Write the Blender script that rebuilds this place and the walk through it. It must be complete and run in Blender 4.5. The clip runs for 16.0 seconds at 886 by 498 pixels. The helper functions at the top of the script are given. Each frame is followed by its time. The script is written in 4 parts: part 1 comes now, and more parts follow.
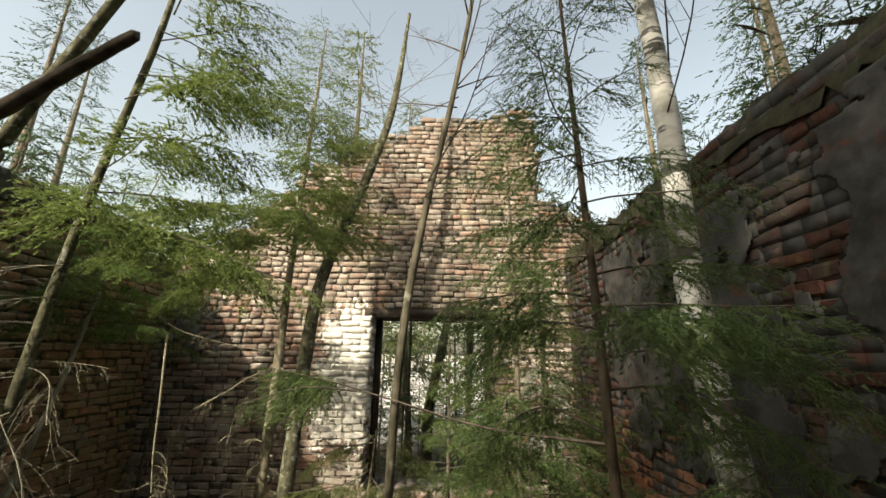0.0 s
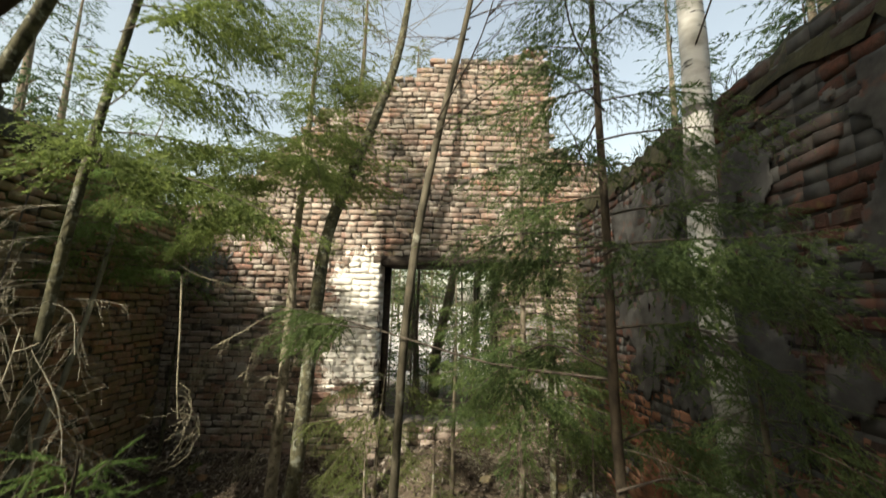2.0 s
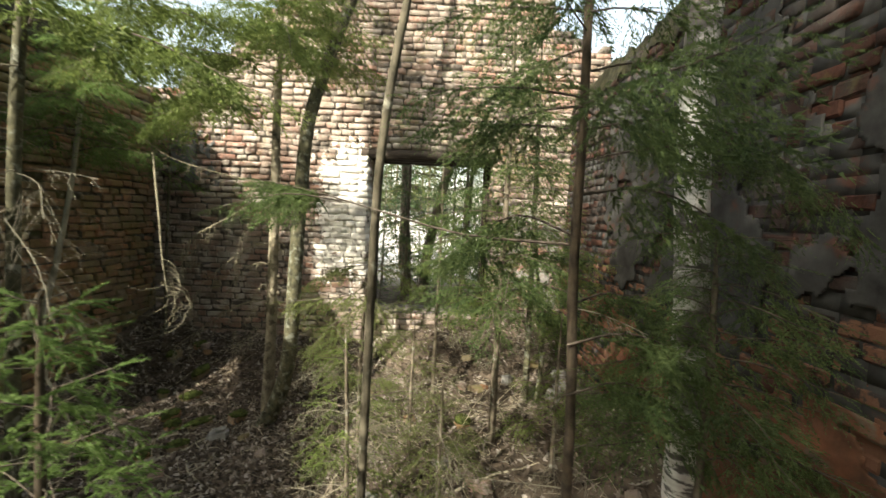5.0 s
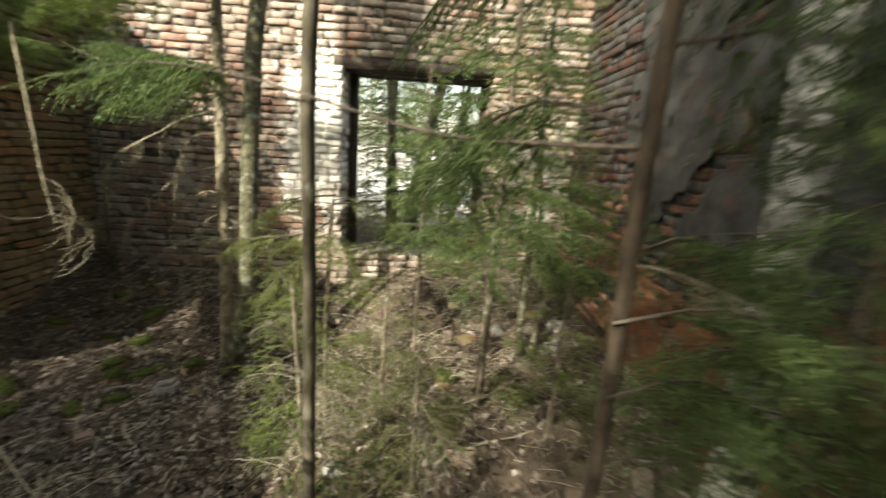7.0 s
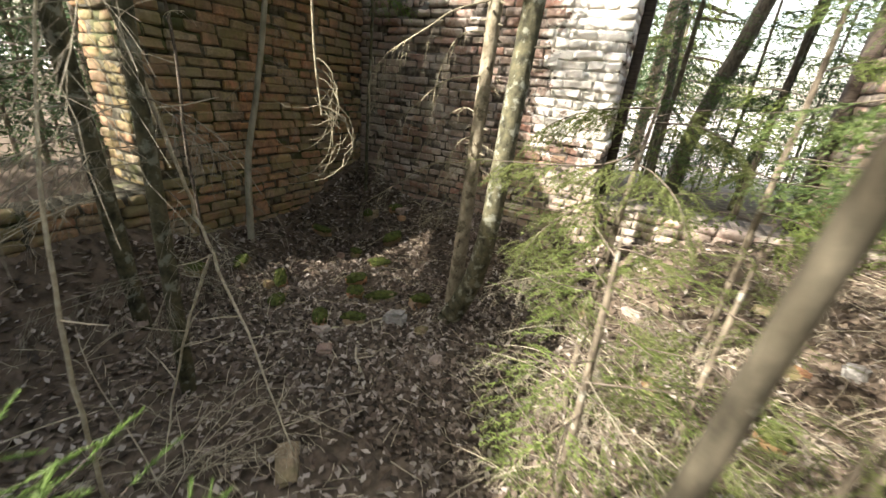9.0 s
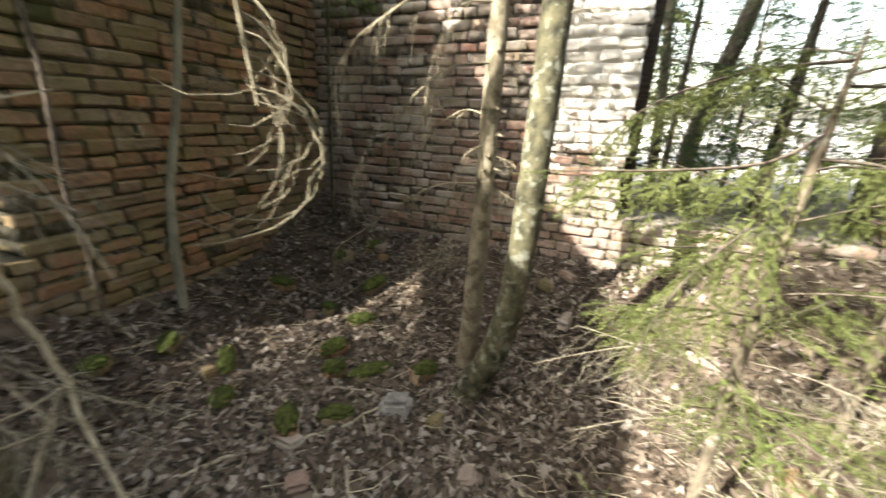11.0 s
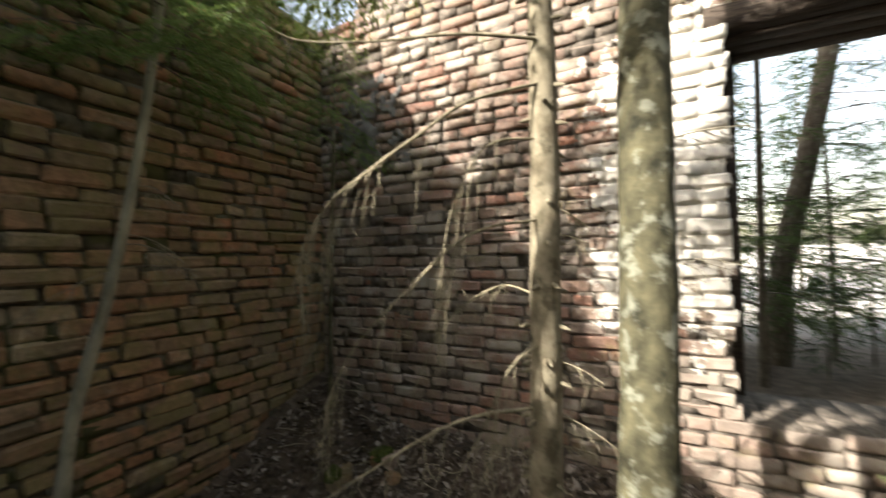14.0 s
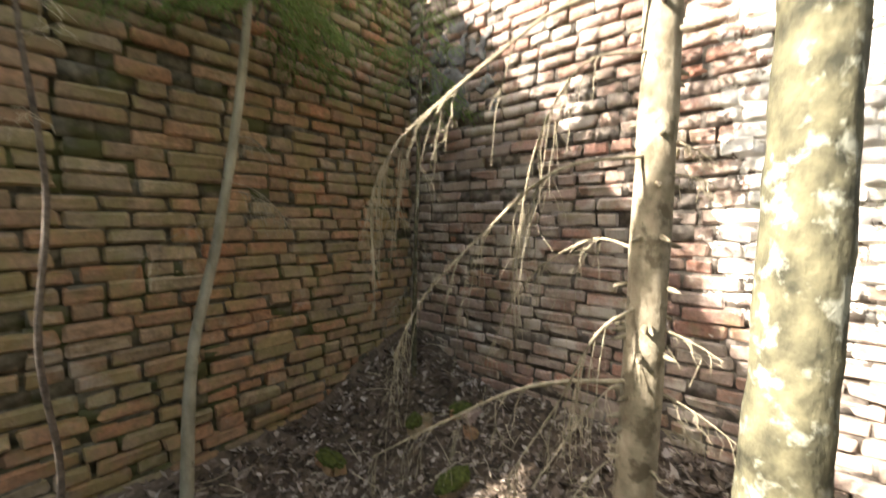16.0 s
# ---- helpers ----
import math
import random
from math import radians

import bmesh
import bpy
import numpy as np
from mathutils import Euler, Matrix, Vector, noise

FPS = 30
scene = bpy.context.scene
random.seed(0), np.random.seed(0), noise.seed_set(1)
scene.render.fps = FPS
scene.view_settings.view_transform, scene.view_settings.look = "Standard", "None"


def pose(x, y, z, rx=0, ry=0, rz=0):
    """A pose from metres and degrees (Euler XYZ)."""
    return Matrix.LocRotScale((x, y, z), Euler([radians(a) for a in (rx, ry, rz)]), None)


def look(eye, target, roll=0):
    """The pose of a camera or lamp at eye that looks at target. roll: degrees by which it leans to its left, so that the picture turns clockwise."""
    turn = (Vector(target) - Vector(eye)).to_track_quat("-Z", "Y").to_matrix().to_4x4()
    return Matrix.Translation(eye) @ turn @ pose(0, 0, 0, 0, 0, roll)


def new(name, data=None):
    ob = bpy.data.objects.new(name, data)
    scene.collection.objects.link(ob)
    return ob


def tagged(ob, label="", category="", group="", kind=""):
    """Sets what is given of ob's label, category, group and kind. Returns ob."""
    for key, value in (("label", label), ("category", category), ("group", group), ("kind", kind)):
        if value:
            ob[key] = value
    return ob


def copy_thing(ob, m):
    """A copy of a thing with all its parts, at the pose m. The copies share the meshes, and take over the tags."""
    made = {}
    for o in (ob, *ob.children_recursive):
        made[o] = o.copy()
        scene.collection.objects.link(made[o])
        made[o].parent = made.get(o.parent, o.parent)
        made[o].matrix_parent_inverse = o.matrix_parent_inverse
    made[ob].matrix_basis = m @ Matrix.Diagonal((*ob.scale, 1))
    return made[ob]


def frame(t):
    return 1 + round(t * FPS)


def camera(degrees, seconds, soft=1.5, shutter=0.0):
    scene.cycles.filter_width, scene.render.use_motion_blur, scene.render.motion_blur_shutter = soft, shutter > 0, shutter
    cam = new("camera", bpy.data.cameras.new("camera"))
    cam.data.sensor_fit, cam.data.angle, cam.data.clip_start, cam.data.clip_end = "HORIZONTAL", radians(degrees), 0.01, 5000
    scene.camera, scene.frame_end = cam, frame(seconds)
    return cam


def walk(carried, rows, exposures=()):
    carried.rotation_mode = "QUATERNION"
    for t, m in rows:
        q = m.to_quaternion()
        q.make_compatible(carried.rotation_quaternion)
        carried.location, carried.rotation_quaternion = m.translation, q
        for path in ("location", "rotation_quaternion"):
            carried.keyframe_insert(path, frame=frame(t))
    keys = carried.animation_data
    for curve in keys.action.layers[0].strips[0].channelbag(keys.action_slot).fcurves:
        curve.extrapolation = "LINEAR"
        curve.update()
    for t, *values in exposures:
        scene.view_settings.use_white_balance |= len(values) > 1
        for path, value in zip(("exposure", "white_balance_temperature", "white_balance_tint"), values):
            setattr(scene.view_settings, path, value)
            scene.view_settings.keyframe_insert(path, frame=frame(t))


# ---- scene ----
cam = camera(97.3, 16.0, soft=1.5, shutter=0.6)
PATH = [
    (0, (-0.015, -0.014, 2.299), (0.016, 1.757, 2.8), 0.7),
    (0.5, (-0.004, -0.011, 2.313), (0.019, 1.765, 2.796), 0.2),
    (1, (-0.015, -0.009, 2.305), (-0.012, 1.767, 2.783), 0.8),
    (1.5, (-0.021, -0.005, 2.286), (-0.019, 1.789, 2.693), 1.0),
    (2, (-0.019, 0.012, 2.253), (-0.02, 1.831, 2.534), 1.5),
    (2.5, (-0.021, 0.028, 2.215), (-0.019, 1.862, 2.367), 1.7),
    (3, (-0.019, 0.035, 2.189), (-0.001, 1.874, 2.243), 1.9),
    (3.5, (-0.018, 0.04, 2.167), (0.001, 1.88, 2.126), 1.5),
    (4, (-0.006, 0.036, 2.146), (0.008, 1.874, 2.062), 1.3),
    (4.5, (0.028, 0.03, 2.14), (0.004, 1.867, 2.028), 1.2),
    (4.7, (0.064, 0.032, 2.122), (0.051, 1.868, 1.996), 1.8),
    (6.8, (0.189, 0.621, 2.03), (0.355, 2.409, 1.633), 5.1),
    (7, (0.186, 0.681, 1.979), (0.259, 2.468, 1.551), 4.3),
    (7.5, (0.041, 1.031, 1.848), (-0.435, 2.748, 1.387), 3.9),
    (8, (-0.099, 1.15, 1.778), (-0.968, 2.645, 1.147), 2.2),
    (8.5, (-0.259, 1.256, 1.718), (-1.056, 2.78, 1.065), 4.5),
    (8.7, (-0.318, 1.312, 1.696), (-1.082, 2.827, 0.985), 5.9),
    (10.8, (-1.008, 1.986, 1.507), (-1.742, 3.563, 0.906), 1.0),
    (11, (-0.999, 2.021, 1.496), (-1.65, 3.635, 0.897), 2.2),
    (11.5, (-0.927, 2.123, 1.485), (-1.345, 3.828, 0.931), 1.7),
    (12, (-0.888, 2.319, 1.502), (-1.128, 4.098, 1.094), 2.3),
    (12.5, (-0.965, 2.456, 1.503), (-1.293, 4.219, 1.091), 3.7),
    (13, (-1.126, 2.656, 1.57), (-1.555, 4.436, 1.389), 2.6),
    (13.2, (-1.202, 2.736, 1.587), (-1.66, 4.517, 1.506), 0.7),
    (13.5, (-1.27, 2.785, 1.621), (-1.819, 4.541, 1.579), -0.4),
    (14, (-1.331, 2.819, 1.633), (-2.149, 4.466, 1.673), -1.1),
    (14.5, (-1.343, 2.862, 1.66), (-2.444, 4.33, 1.778), -0.9),
    (15, (-1.312, 2.893, 1.649), (-2.501, 4.295, 1.738), -0.6),
    (15.5, (-1.317, 2.895, 1.626), (-2.547, 4.262, 1.665), 0.0),
    (16, (-1.355, 2.958, 1.574), (-2.537, 4.363, 1.45), 0.3),
]
EXPOSURES = [(t, stops, warm, tint) for t, stops, warm, tint in ((0, 0.7, 7300, 5), (2.0, 0.7, 7100, 5), (3.5, 1.2, 6850, 6), (4.7, 1.35, 6900, 5), (7, 1.45, 7000, 4), (8.5, 1.98, 6700, 11), (11, 2.35, 6650, 9), (12, 1.95, 6850, 6), (12.5, 1.85, 6900, 5), (13.5, 1.6, 6800, 6), (14.2, 1.65, 6750, 12), (15, 2.5, 6800, 14), (16, 2.95, 6800, 14))]
walk(cam, [(t, look(eye, target, roll)) for t, eye, target, roll in PATH], EXPOSURES)

# ---- daylight ----
SUN_ELEVATION, SUN_FROM = 36.0, 35.0        # degrees; SUN_FROM: turned from straight behind towards the left wall
a, e = radians(SUN_FROM), radians(SUN_ELEVATION)
to_sun = Vector((-math.sin(a) * math.cos(e), -math.cos(a) * math.cos(e), math.sin(e)))
world = bpy.data.worlds.new("world")
scene.world = world
world.use_nodes = True
sky = world.node_tree.nodes.new("ShaderNodeTexSky")
sky.sky_type, sky.sun_disc = "NISHITA", False
sky.sun_elevation, sky.sun_rotation = e, math.atan2(to_sun.x, to_sun.y)
sky.air_density, sky.dust_density, sky.ozone_density = 1.5, 3.2, 0.6
back = world.node_tree.nodes["Background"]
back.inputs["Strength"].default_value = 0.12
veil = world.node_tree.nodes.new("ShaderNodeHueSaturation")      # thin high haze
veil.inputs["Saturation"].default_value, veil.inputs["Value"].default_value = 0.62, 1.45
world.node_tree.links.new(sky.outputs[0], veil.inputs["Color"])
world.node_tree.links.new(veil.outputs[0], back.inputs["Color"])
sun_data = bpy.data.lights.new("sun", "SUN")
sun_data.energy, sun_data.angle, sun_data.color = 5.0, radians(0.55), (1.0, 0.95, 0.87)
sun = new("sun", sun_data)
sun.matrix_world = look(to_sun * 60, (0, 0, 0))


# ---- materials ----
def material(name, rough=0.85):
    m = bpy.data.materials.new(name)
    m.use_nodes = True
    t = m.node_tree
    b = t.nodes["Principled BSDF"]
    b.inputs["Roughness"].default_value = rough
    b.inputs["Specular IOR Level"].default_value = 0.25
    return m, t, b


def node(t, kind, **values):
    n = t.nodes.new(kind)
    for key, value in values.items():
        n.inputs[key.replace("_", " ")].default_value = value
    return n


def noise_tex(t, scale, detail=4, stretch=None, rough=0.6):
    n = node(t, "ShaderNodeTexNoise", Scale=scale, Detail=detail, Roughness=rough)
    place = t.nodes.new("ShaderNodeNewGeometry")
    if stretch:
        mapping = node(t, "ShaderNodeMapping", Scale=stretch)
        t.links.new(place.outputs["Position"], mapping.inputs["Vector"])
        t.links.new(mapping.outputs[0], n.inputs["Vector"])
    else:
        t.links.new(place.outputs["Position"], n.inputs["Vector"])
    return n.outputs["Fac"]


def ramp(t, source, stops):
    r = t.nodes.new("ShaderNodeValToRGB")
    while len(r.color_ramp.elements) < len(stops):
        r.color_ramp.elements.new(0.5)
    for el, (at, c) in zip(r.color_ramp.elements, stops):
        el.position = at
        el.color = (*c, 1) if isinstance(c, tuple) else (c, c, c, 1)
    t.links.new(source, r.inputs[0])
    return r.outputs[0]


def mix(t, fac, a, b, blend="MIX"):
    m = t.nodes.new("ShaderNodeMix")
    m.data_type, m.blend_type = "RGBA", blend
    for sock, v in ((m.inputs[0], fac), (m.inputs[6], a), (m.inputs[7], b)):
        if isinstance(v, bpy.types.NodeSocket):
            t.links.new(v, sock)
        else:
            sock.default_value = v if isinstance(v, float) else (*v, 1)
    return m.outputs[2]


def math_node(t, op, a, b=0.0):
    m = t.nodes.new("ShaderNodeMath")
    m.operation = op
    for sock, v in zip(m.inputs, (a, b)):
        if isinstance(v, bpy.types.NodeSocket):
            t.links.new(v, sock)
        else:
            sock.default_value = v
    return m.outputs[0]


def bump(t, b, height, strength, distance=0.01):
    n = node(t, "ShaderNodeBump", Strength=strength, Distance=distance)
    t.links.new(height, n.inputs["Height"])
    t.links.new(n.outputs[0], b.inputs["Normal"])


def chance(t):
    """One random value for each object and each loose piece of a joined mesh."""
    g = t.nodes.new("ShaderNodeNewGeometry")
    o = t.nodes.new("ShaderNodeObjectInfo")
    total = math_node(t, "ADD", g.outputs["Random Per Island"], o.outputs["Random"])
    return math_node(t, "FRACT", total)


def height_field(t, centre, stretch):
    """1 at the centre of a stretch of wall, falling to 0 away from it; over world x and z."""
    g = t.nodes.new("ShaderNodeNewGeometry")
    xyz = t.nodes.new("ShaderNodeSeparateXYZ")
    t.links.new(g.outputs["Position"], xyz.inputs[0])
    far = [math_node(t, "MULTIPLY", math_node(t, "ABSOLUTE", math_node(t, "SUBTRACT", xyz.outputs[axis], c)), k) for axis, c, k in zip(("X", "Z"), centre, stretch)]
    return math_node(t, "SUBTRACT", 1.0, math_node(t, "MAXIMUM", far[0], far[1]))


def patchy(t, field, scale, start):
    """Turns a field into a ragged patch with uneven edges."""
    rough = math_node(t, "MULTIPLY", noise_tex(t, scale, 8, rough=0.72), 1.3)
    return ramp(t, math_node(t, "ADD", math_node(t, "MULTIPLY", field, 0.75), rough), [(start, 0.0), (start + 0.09, 0.94)])


# white for the sun glare beside the window, put into brick and mortar colour
SUN_WHITE = (0.72, 0.68, 0.61)


def brick_material(name, tones, smear, smear_colour, moss, seed, dirt=(0.20, 0.14, 0.10), patch_of=None, film=((0.2, 0.17, 0.13), 0.0)):
    """Weathered brick: each brick its own tone, lime smears over several, moss, fine grain.
    patch_of: (centre, stretch, colour, start) of one large ragged patch."""
    m, t, b = material(name, 0.92)
    base = ramp(t, chance(t), [(i / max(1, len(tones) - 1), c) for i, c in enumerate(tones)])
    grain = noise_tex(t, 60 + seed, 5)
    base = mix(t, 0.5, base, ramp(t, grain, [(0.3, 0.25), (0.7, 0.95)]), "MULTIPLY")
    base = mix(t, 0.6, base, ramp(t, noise_tex(t, 22 + seed, 6, rough=0.75), [(0.36, 0.22), (0.56, 1.0)]), "MULTIPLY")
    patch = noise_tex(t, 7 + seed * 0.3, 6)
    base = mix(t, ramp(t, patch, [(0.45, 0.0), (0.66, 0.6)]), base, dirt)
    lime = noise_tex(t, 2.6 + seed * 0.17, 8, rough=0.7)
    base = mix(t, ramp(t, lime, [(smear, 0.0), (smear + 0.1, 0.7)]), base, smear_colour)
    base = mix(t, ramp(t, noise_tex(t, 1.1 + seed * 0.07, 9, rough=0.74), [(0.40, 0.0), (0.60, film[1])]), base, film[0])
    green = noise_tex(t, 3.4 + seed * 0.11, 7, rough=0.7)
    base = mix(t, ramp(t, green, [(moss, 0.0), (moss + 0.12, 0.5)]), base, (0.17, 0.16, 0.06))
    if patch_of:
        centre, stretch, colour, start = patch_of
        base = mix(t, patchy(t, height_field(t, centre, stretch), 5.0, start), base, colour)
    t.links.new(base, b.inputs["Base Color"])
    bump(t, b, mix(t, 0.35, noise_tex(t, 90, 6), noise_tex(t, 28, 6)), 0.8, 0.008)
    return m


def plain(name, dark, light, scale=20, stretch=None, rough=0.9, relief=0.5, extra=None):
    m, t, b = material(name, rough)
    n = noise_tex(t, scale, 6, stretch)
    c = ramp(t, n, [(0.32, dark), (0.68, light)])
    if extra:
        colour, size, start = extra
        c = mix(t, ramp(t, noise_tex(t, size, 5), [(start, 0.0), (start + 0.08, 0.9)]), c, colour)
    t.links.new(c, b.inputs["Base Color"])
    if relief:
        bump(t, b, noise_tex(t, scale * 2.5, 6, stretch), relief, 0.006)
    return m


def foliage(name, dark, light, through_light=0.4):
    m, t, b = material(name, 0.6)
    n = noise_tex(t, 4.0, 4)
    g = t.nodes.new("ShaderNodeNewGeometry")
    c = ramp(t, math_node(t, "ADD", math_node(t, "MULTIPLY", n, 0.7), math_node(t, "MULTIPLY", g.outputs["Random Per Island"], 0.3)), [(0.3, dark), (0.7, light)])
    t.links.new(c, b.inputs["Base Color"])
    thin = t.nodes.new("ShaderNodeBsdfTranslucent")
    t.links.new(c, thin.inputs["Color"])
    add = node(t, "ShaderNodeMixShader", Fac=through_light)
    t.links.new(b.outputs[0], add.inputs[1])
    t.links.new(thin.outputs[0], add.inputs[2])
    t.links.new(add.outputs[0], t.nodes["Material Output"].inputs["Surface"])
    return m


WHITE_PATCH = ((-1.16, 2.1), (1.55, 0.68), SUN_WHITE, 0.98)
BRICK_LEFT = brick_material("brick_mossy", [(0.27, 0.19, 0.12), (0.44, 0.215, 0.11), (0.36, 0.26, 0.16), (0.46, 0.20, 0.10), (0.41, 0.32, 0.21), (0.28, 0.20, 0.12)], 0.57, (0.36, 0.32, 0.25), 0.46, 1, (0.13, 0.10, 0.06), film=((0.165, 0.135, 0.088), 0.5))
BRICK_FAR = brick_material("brick_limed", [(0.34, 0.155, 0.11), (0.43, 0.26, 0.20), (0.38, 0.31, 0.26), (0.42, 0.185, 0.12), (0.34, 0.28, 0.22), (0.30, 0.17, 0.125)], 0.50, (0.50, 0.455, 0.39), 0.56, 2, (0.19, 0.14, 0.115), WHITE_PATCH, ((0.29, 0.25, 0.205), 0.6))
# shade on the east wall is put into these dark brick tones
BRICK_RIGHT = brick_material("brick_shaded", [(0.04, 0.027, 0.021), (0.10, 0.034, 0.021), (0.055, 0.037, 0.03), (0.115, 0.04, 0.024), (0.06, 0.046, 0.037)], 0.46, (0.05, 0.048, 0.044), 0.62, 3, (0.04, 0.032, 0.025),
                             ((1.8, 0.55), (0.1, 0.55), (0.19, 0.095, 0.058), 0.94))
# near-black copy of the grey plaster, with the wall's shade in its colour
PLASTER_SHADED = plain("shaded_grey_plaster", (0.026, 0.025, 0.023), (0.075, 0.073, 0.068), 7, extra=((0.10, 0.045, 0.03), 5.0, 0.58), relief=0.8)
MORTAR = plain("old_mortar", (0.04, 0.036, 0.024), (0.15, 0.135, 0.095), 18, extra=((0.06, 0.065, 0.022), 3.0, 0.50))
def sun_white_mortar():
    """Old mortar, whitened beside the window where sun glare is put into the colour."""
    m, t, b = material("sun_white_mortar", 0.95)
    c = ramp(t, noise_tex(t, 18, 6), [(0.32, (0.05, 0.042, 0.034)), (0.68, (0.20, 0.17, 0.14))])
    centre, stretch, colour, start = WHITE_PATCH
    c = mix(t, patchy(t, height_field(t, centre, stretch), 5.0, start), c, colour)
    t.links.new(c, b.inputs["Base Color"])
    bump(t, b, noise_tex(t, 50, 6), 0.8, 0.008)
    return m


MORTAR_SUN_WHITE = sun_white_mortar()
PLASTER_PALE = plain("pale_plaster", (0.13, 0.12, 0.105), (0.32, 0.30, 0.27), 9, extra=((0.25, 0.13, 0.09), 4.0, 0.56), relief=0.9)
PLASTER_RED = plain("red_stained_plaster", (0.08, 0.045, 0.028), (0.25, 0.105, 0.055), 6, extra=((0.16, 0.13, 0.09), 5.0, 0.55), relief=1.0)
PLASTER = plain("grey_plaster", (0.07, 0.07, 0.066), (0.19, 0.19, 0.18), 9, extra=((0.25, 0.11, 0.07), 4.0, 0.60))
def soil_material():
    """Dark leaf mould in the ruin, much paler ground farther north beyond it."""
    m, t, b = material("forest_soil", 0.95)
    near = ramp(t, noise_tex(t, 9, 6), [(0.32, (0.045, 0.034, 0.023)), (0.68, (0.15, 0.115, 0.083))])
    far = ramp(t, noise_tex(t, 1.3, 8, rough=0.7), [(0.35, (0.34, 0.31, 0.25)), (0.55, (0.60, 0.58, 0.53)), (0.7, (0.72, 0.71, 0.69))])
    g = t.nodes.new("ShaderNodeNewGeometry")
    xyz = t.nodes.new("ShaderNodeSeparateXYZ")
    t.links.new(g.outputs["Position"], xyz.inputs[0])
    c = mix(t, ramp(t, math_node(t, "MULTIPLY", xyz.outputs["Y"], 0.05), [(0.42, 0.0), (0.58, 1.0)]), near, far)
    t.links.new(c, b.inputs["Base Color"])
    bump(t, b, noise_tex(t, 25, 6), 0.6, 0.01)
    return m


SOIL = soil_material()
MOSS = plain("moss", (0.022, 0.032, 0.007), (0.085, 0.10, 0.02), 40, relief=1.0)
STONE = plain("broken_stone", (0.15, 0.14, 0.125), (0.36, 0.345, 0.315), 14)
LINTEL = plain("old_dark_timber", (0.025, 0.02, 0.016), (0.085, 0.065, 0.05), 8, (1, 12, 12))
BARK_GREY = plain("lichen_bark", (0.022, 0.022, 0.013), (0.13, 0.12, 0.07), 17, (1, 1, 0.8), extra=((0.22, 0.225, 0.175), 15.0, 0.55), relief=1.0)
BARK_BROWN = plain("spruce_bark", (0.07, 0.056, 0.04), (0.21, 0.175, 0.125), 30, (1, 1, 0.5), extra=((0.30, 0.295, 0.24), 14.0, 0.60))
def birch_material():
    m, t, b = material("birch_bark", 0.7)
    c = ramp(t, noise_tex(t, 6, 5, (1, 1, 2.5)), [(0.3, (0.42, 0.39, 0.33)), (0.6, (0.72, 0.70, 0.65))])
    c = mix(t, ramp(t, noise_tex(t, 2.2, 6, (2.2, 2.2, 9)), [(0.55, 0.0), (0.60, 0.9)]), c, (0.05, 0.043, 0.036))
    c = mix(t, ramp(t, noise_tex(t, 1.4, 6, (1.5, 1.5, 2)), [(0.53, 0.0), (0.60, 0.9)]), c, (0.09, 0.08, 0.065))
    t.links.new(c, b.inputs["Base Color"])
    bump(t, b, noise_tex(t, 12, 6, (1, 1, 4)), 0.6, 0.006)
    return m


BARK_BIRCH = birch_material()
BARK_DARK = plain("dark_bark", (0.035, 0.028, 0.02), (0.12, 0.09, 0.06), 20, (1, 1, 0.6))
BARK_SLIM = plain("slim_bark", (0.045, 0.04, 0.027), (0.15, 0.13, 0.09), 18, (1, 1, 0.5), extra=((0.33, 0.32, 0.25), 6.0, 0.62))
BARK_PALE = plain("pale_knotty_bark", (0.12, 0.10, 0.065), (0.30, 0.265, 0.19), 16, (1, 1, 0.8), extra=((0.09, 0.078, 0.05), 13.0, 0.54), relief=1.0)
TWIG_PALE = plain("dead_twig", (0.26, 0.22, 0.15), (0.50, 0.45, 0.33), 30)
TWIG_DEAD = plain("weathered_dead_twig", (0.15, 0.13, 0.085), (0.34, 0.30, 0.21), 30)
TWIG_GREY = plain("grey_dead_twig", (0.12, 0.105, 0.075), (0.30, 0.27, 0.20), 30)
BARK_SAPLING = plain("smooth_sapling_bark", (0.15, 0.14, 0.10), (0.36, 0.345, 0.26), 9, (1, 1, 0.5), extra=((0.10, 0.09, 0.06), 12.0, 0.60))
TWIG_DARK = plain("dark_twig", (0.05, 0.04, 0.03), (0.16, 0.13, 0.10), 30)
NEEDLE = foliage("spruce_needles", (0.05, 0.085, 0.03), (0.155, 0.205, 0.07), 0.45)
# lighter copy of the spruce needles, with sunlight put into its colour
NEEDLE_LIT = foliage("sunlit_spruce_needles", (0.08, 0.115, 0.03), (0.22, 0.27, 0.08), 0.5)
NEEDLE_BRIGHT = foliage("bright_needles", (0.07, 0.12, 0.03), (0.20, 0.29, 0.085), 0.5)
NEEDLE_PALE = foliage("yellowish_needles", (0.08, 0.098, 0.032), (0.20, 0.225, 0.08), 0.5)
NEEDLE_FAR = foliage("forest_needles", (0.03, 0.06, 0.03), (0.09, 0.14, 0.05), 0.3)


def litter_material():
    m, t, b = material("dry_leaves", 0.8)
    c = ramp(t, chance(t), [(0.0, (0.035, 0.027, 0.019)), (0.4, (0.095, 0.070, 0.050)), (0.78, (0.165, 0.13, 0.10)), (1.0, (0.37, 0.325, 0.28))])
    t.links.new(c, b.inputs["Base Color"])
    return m


LITTER = litter_material()


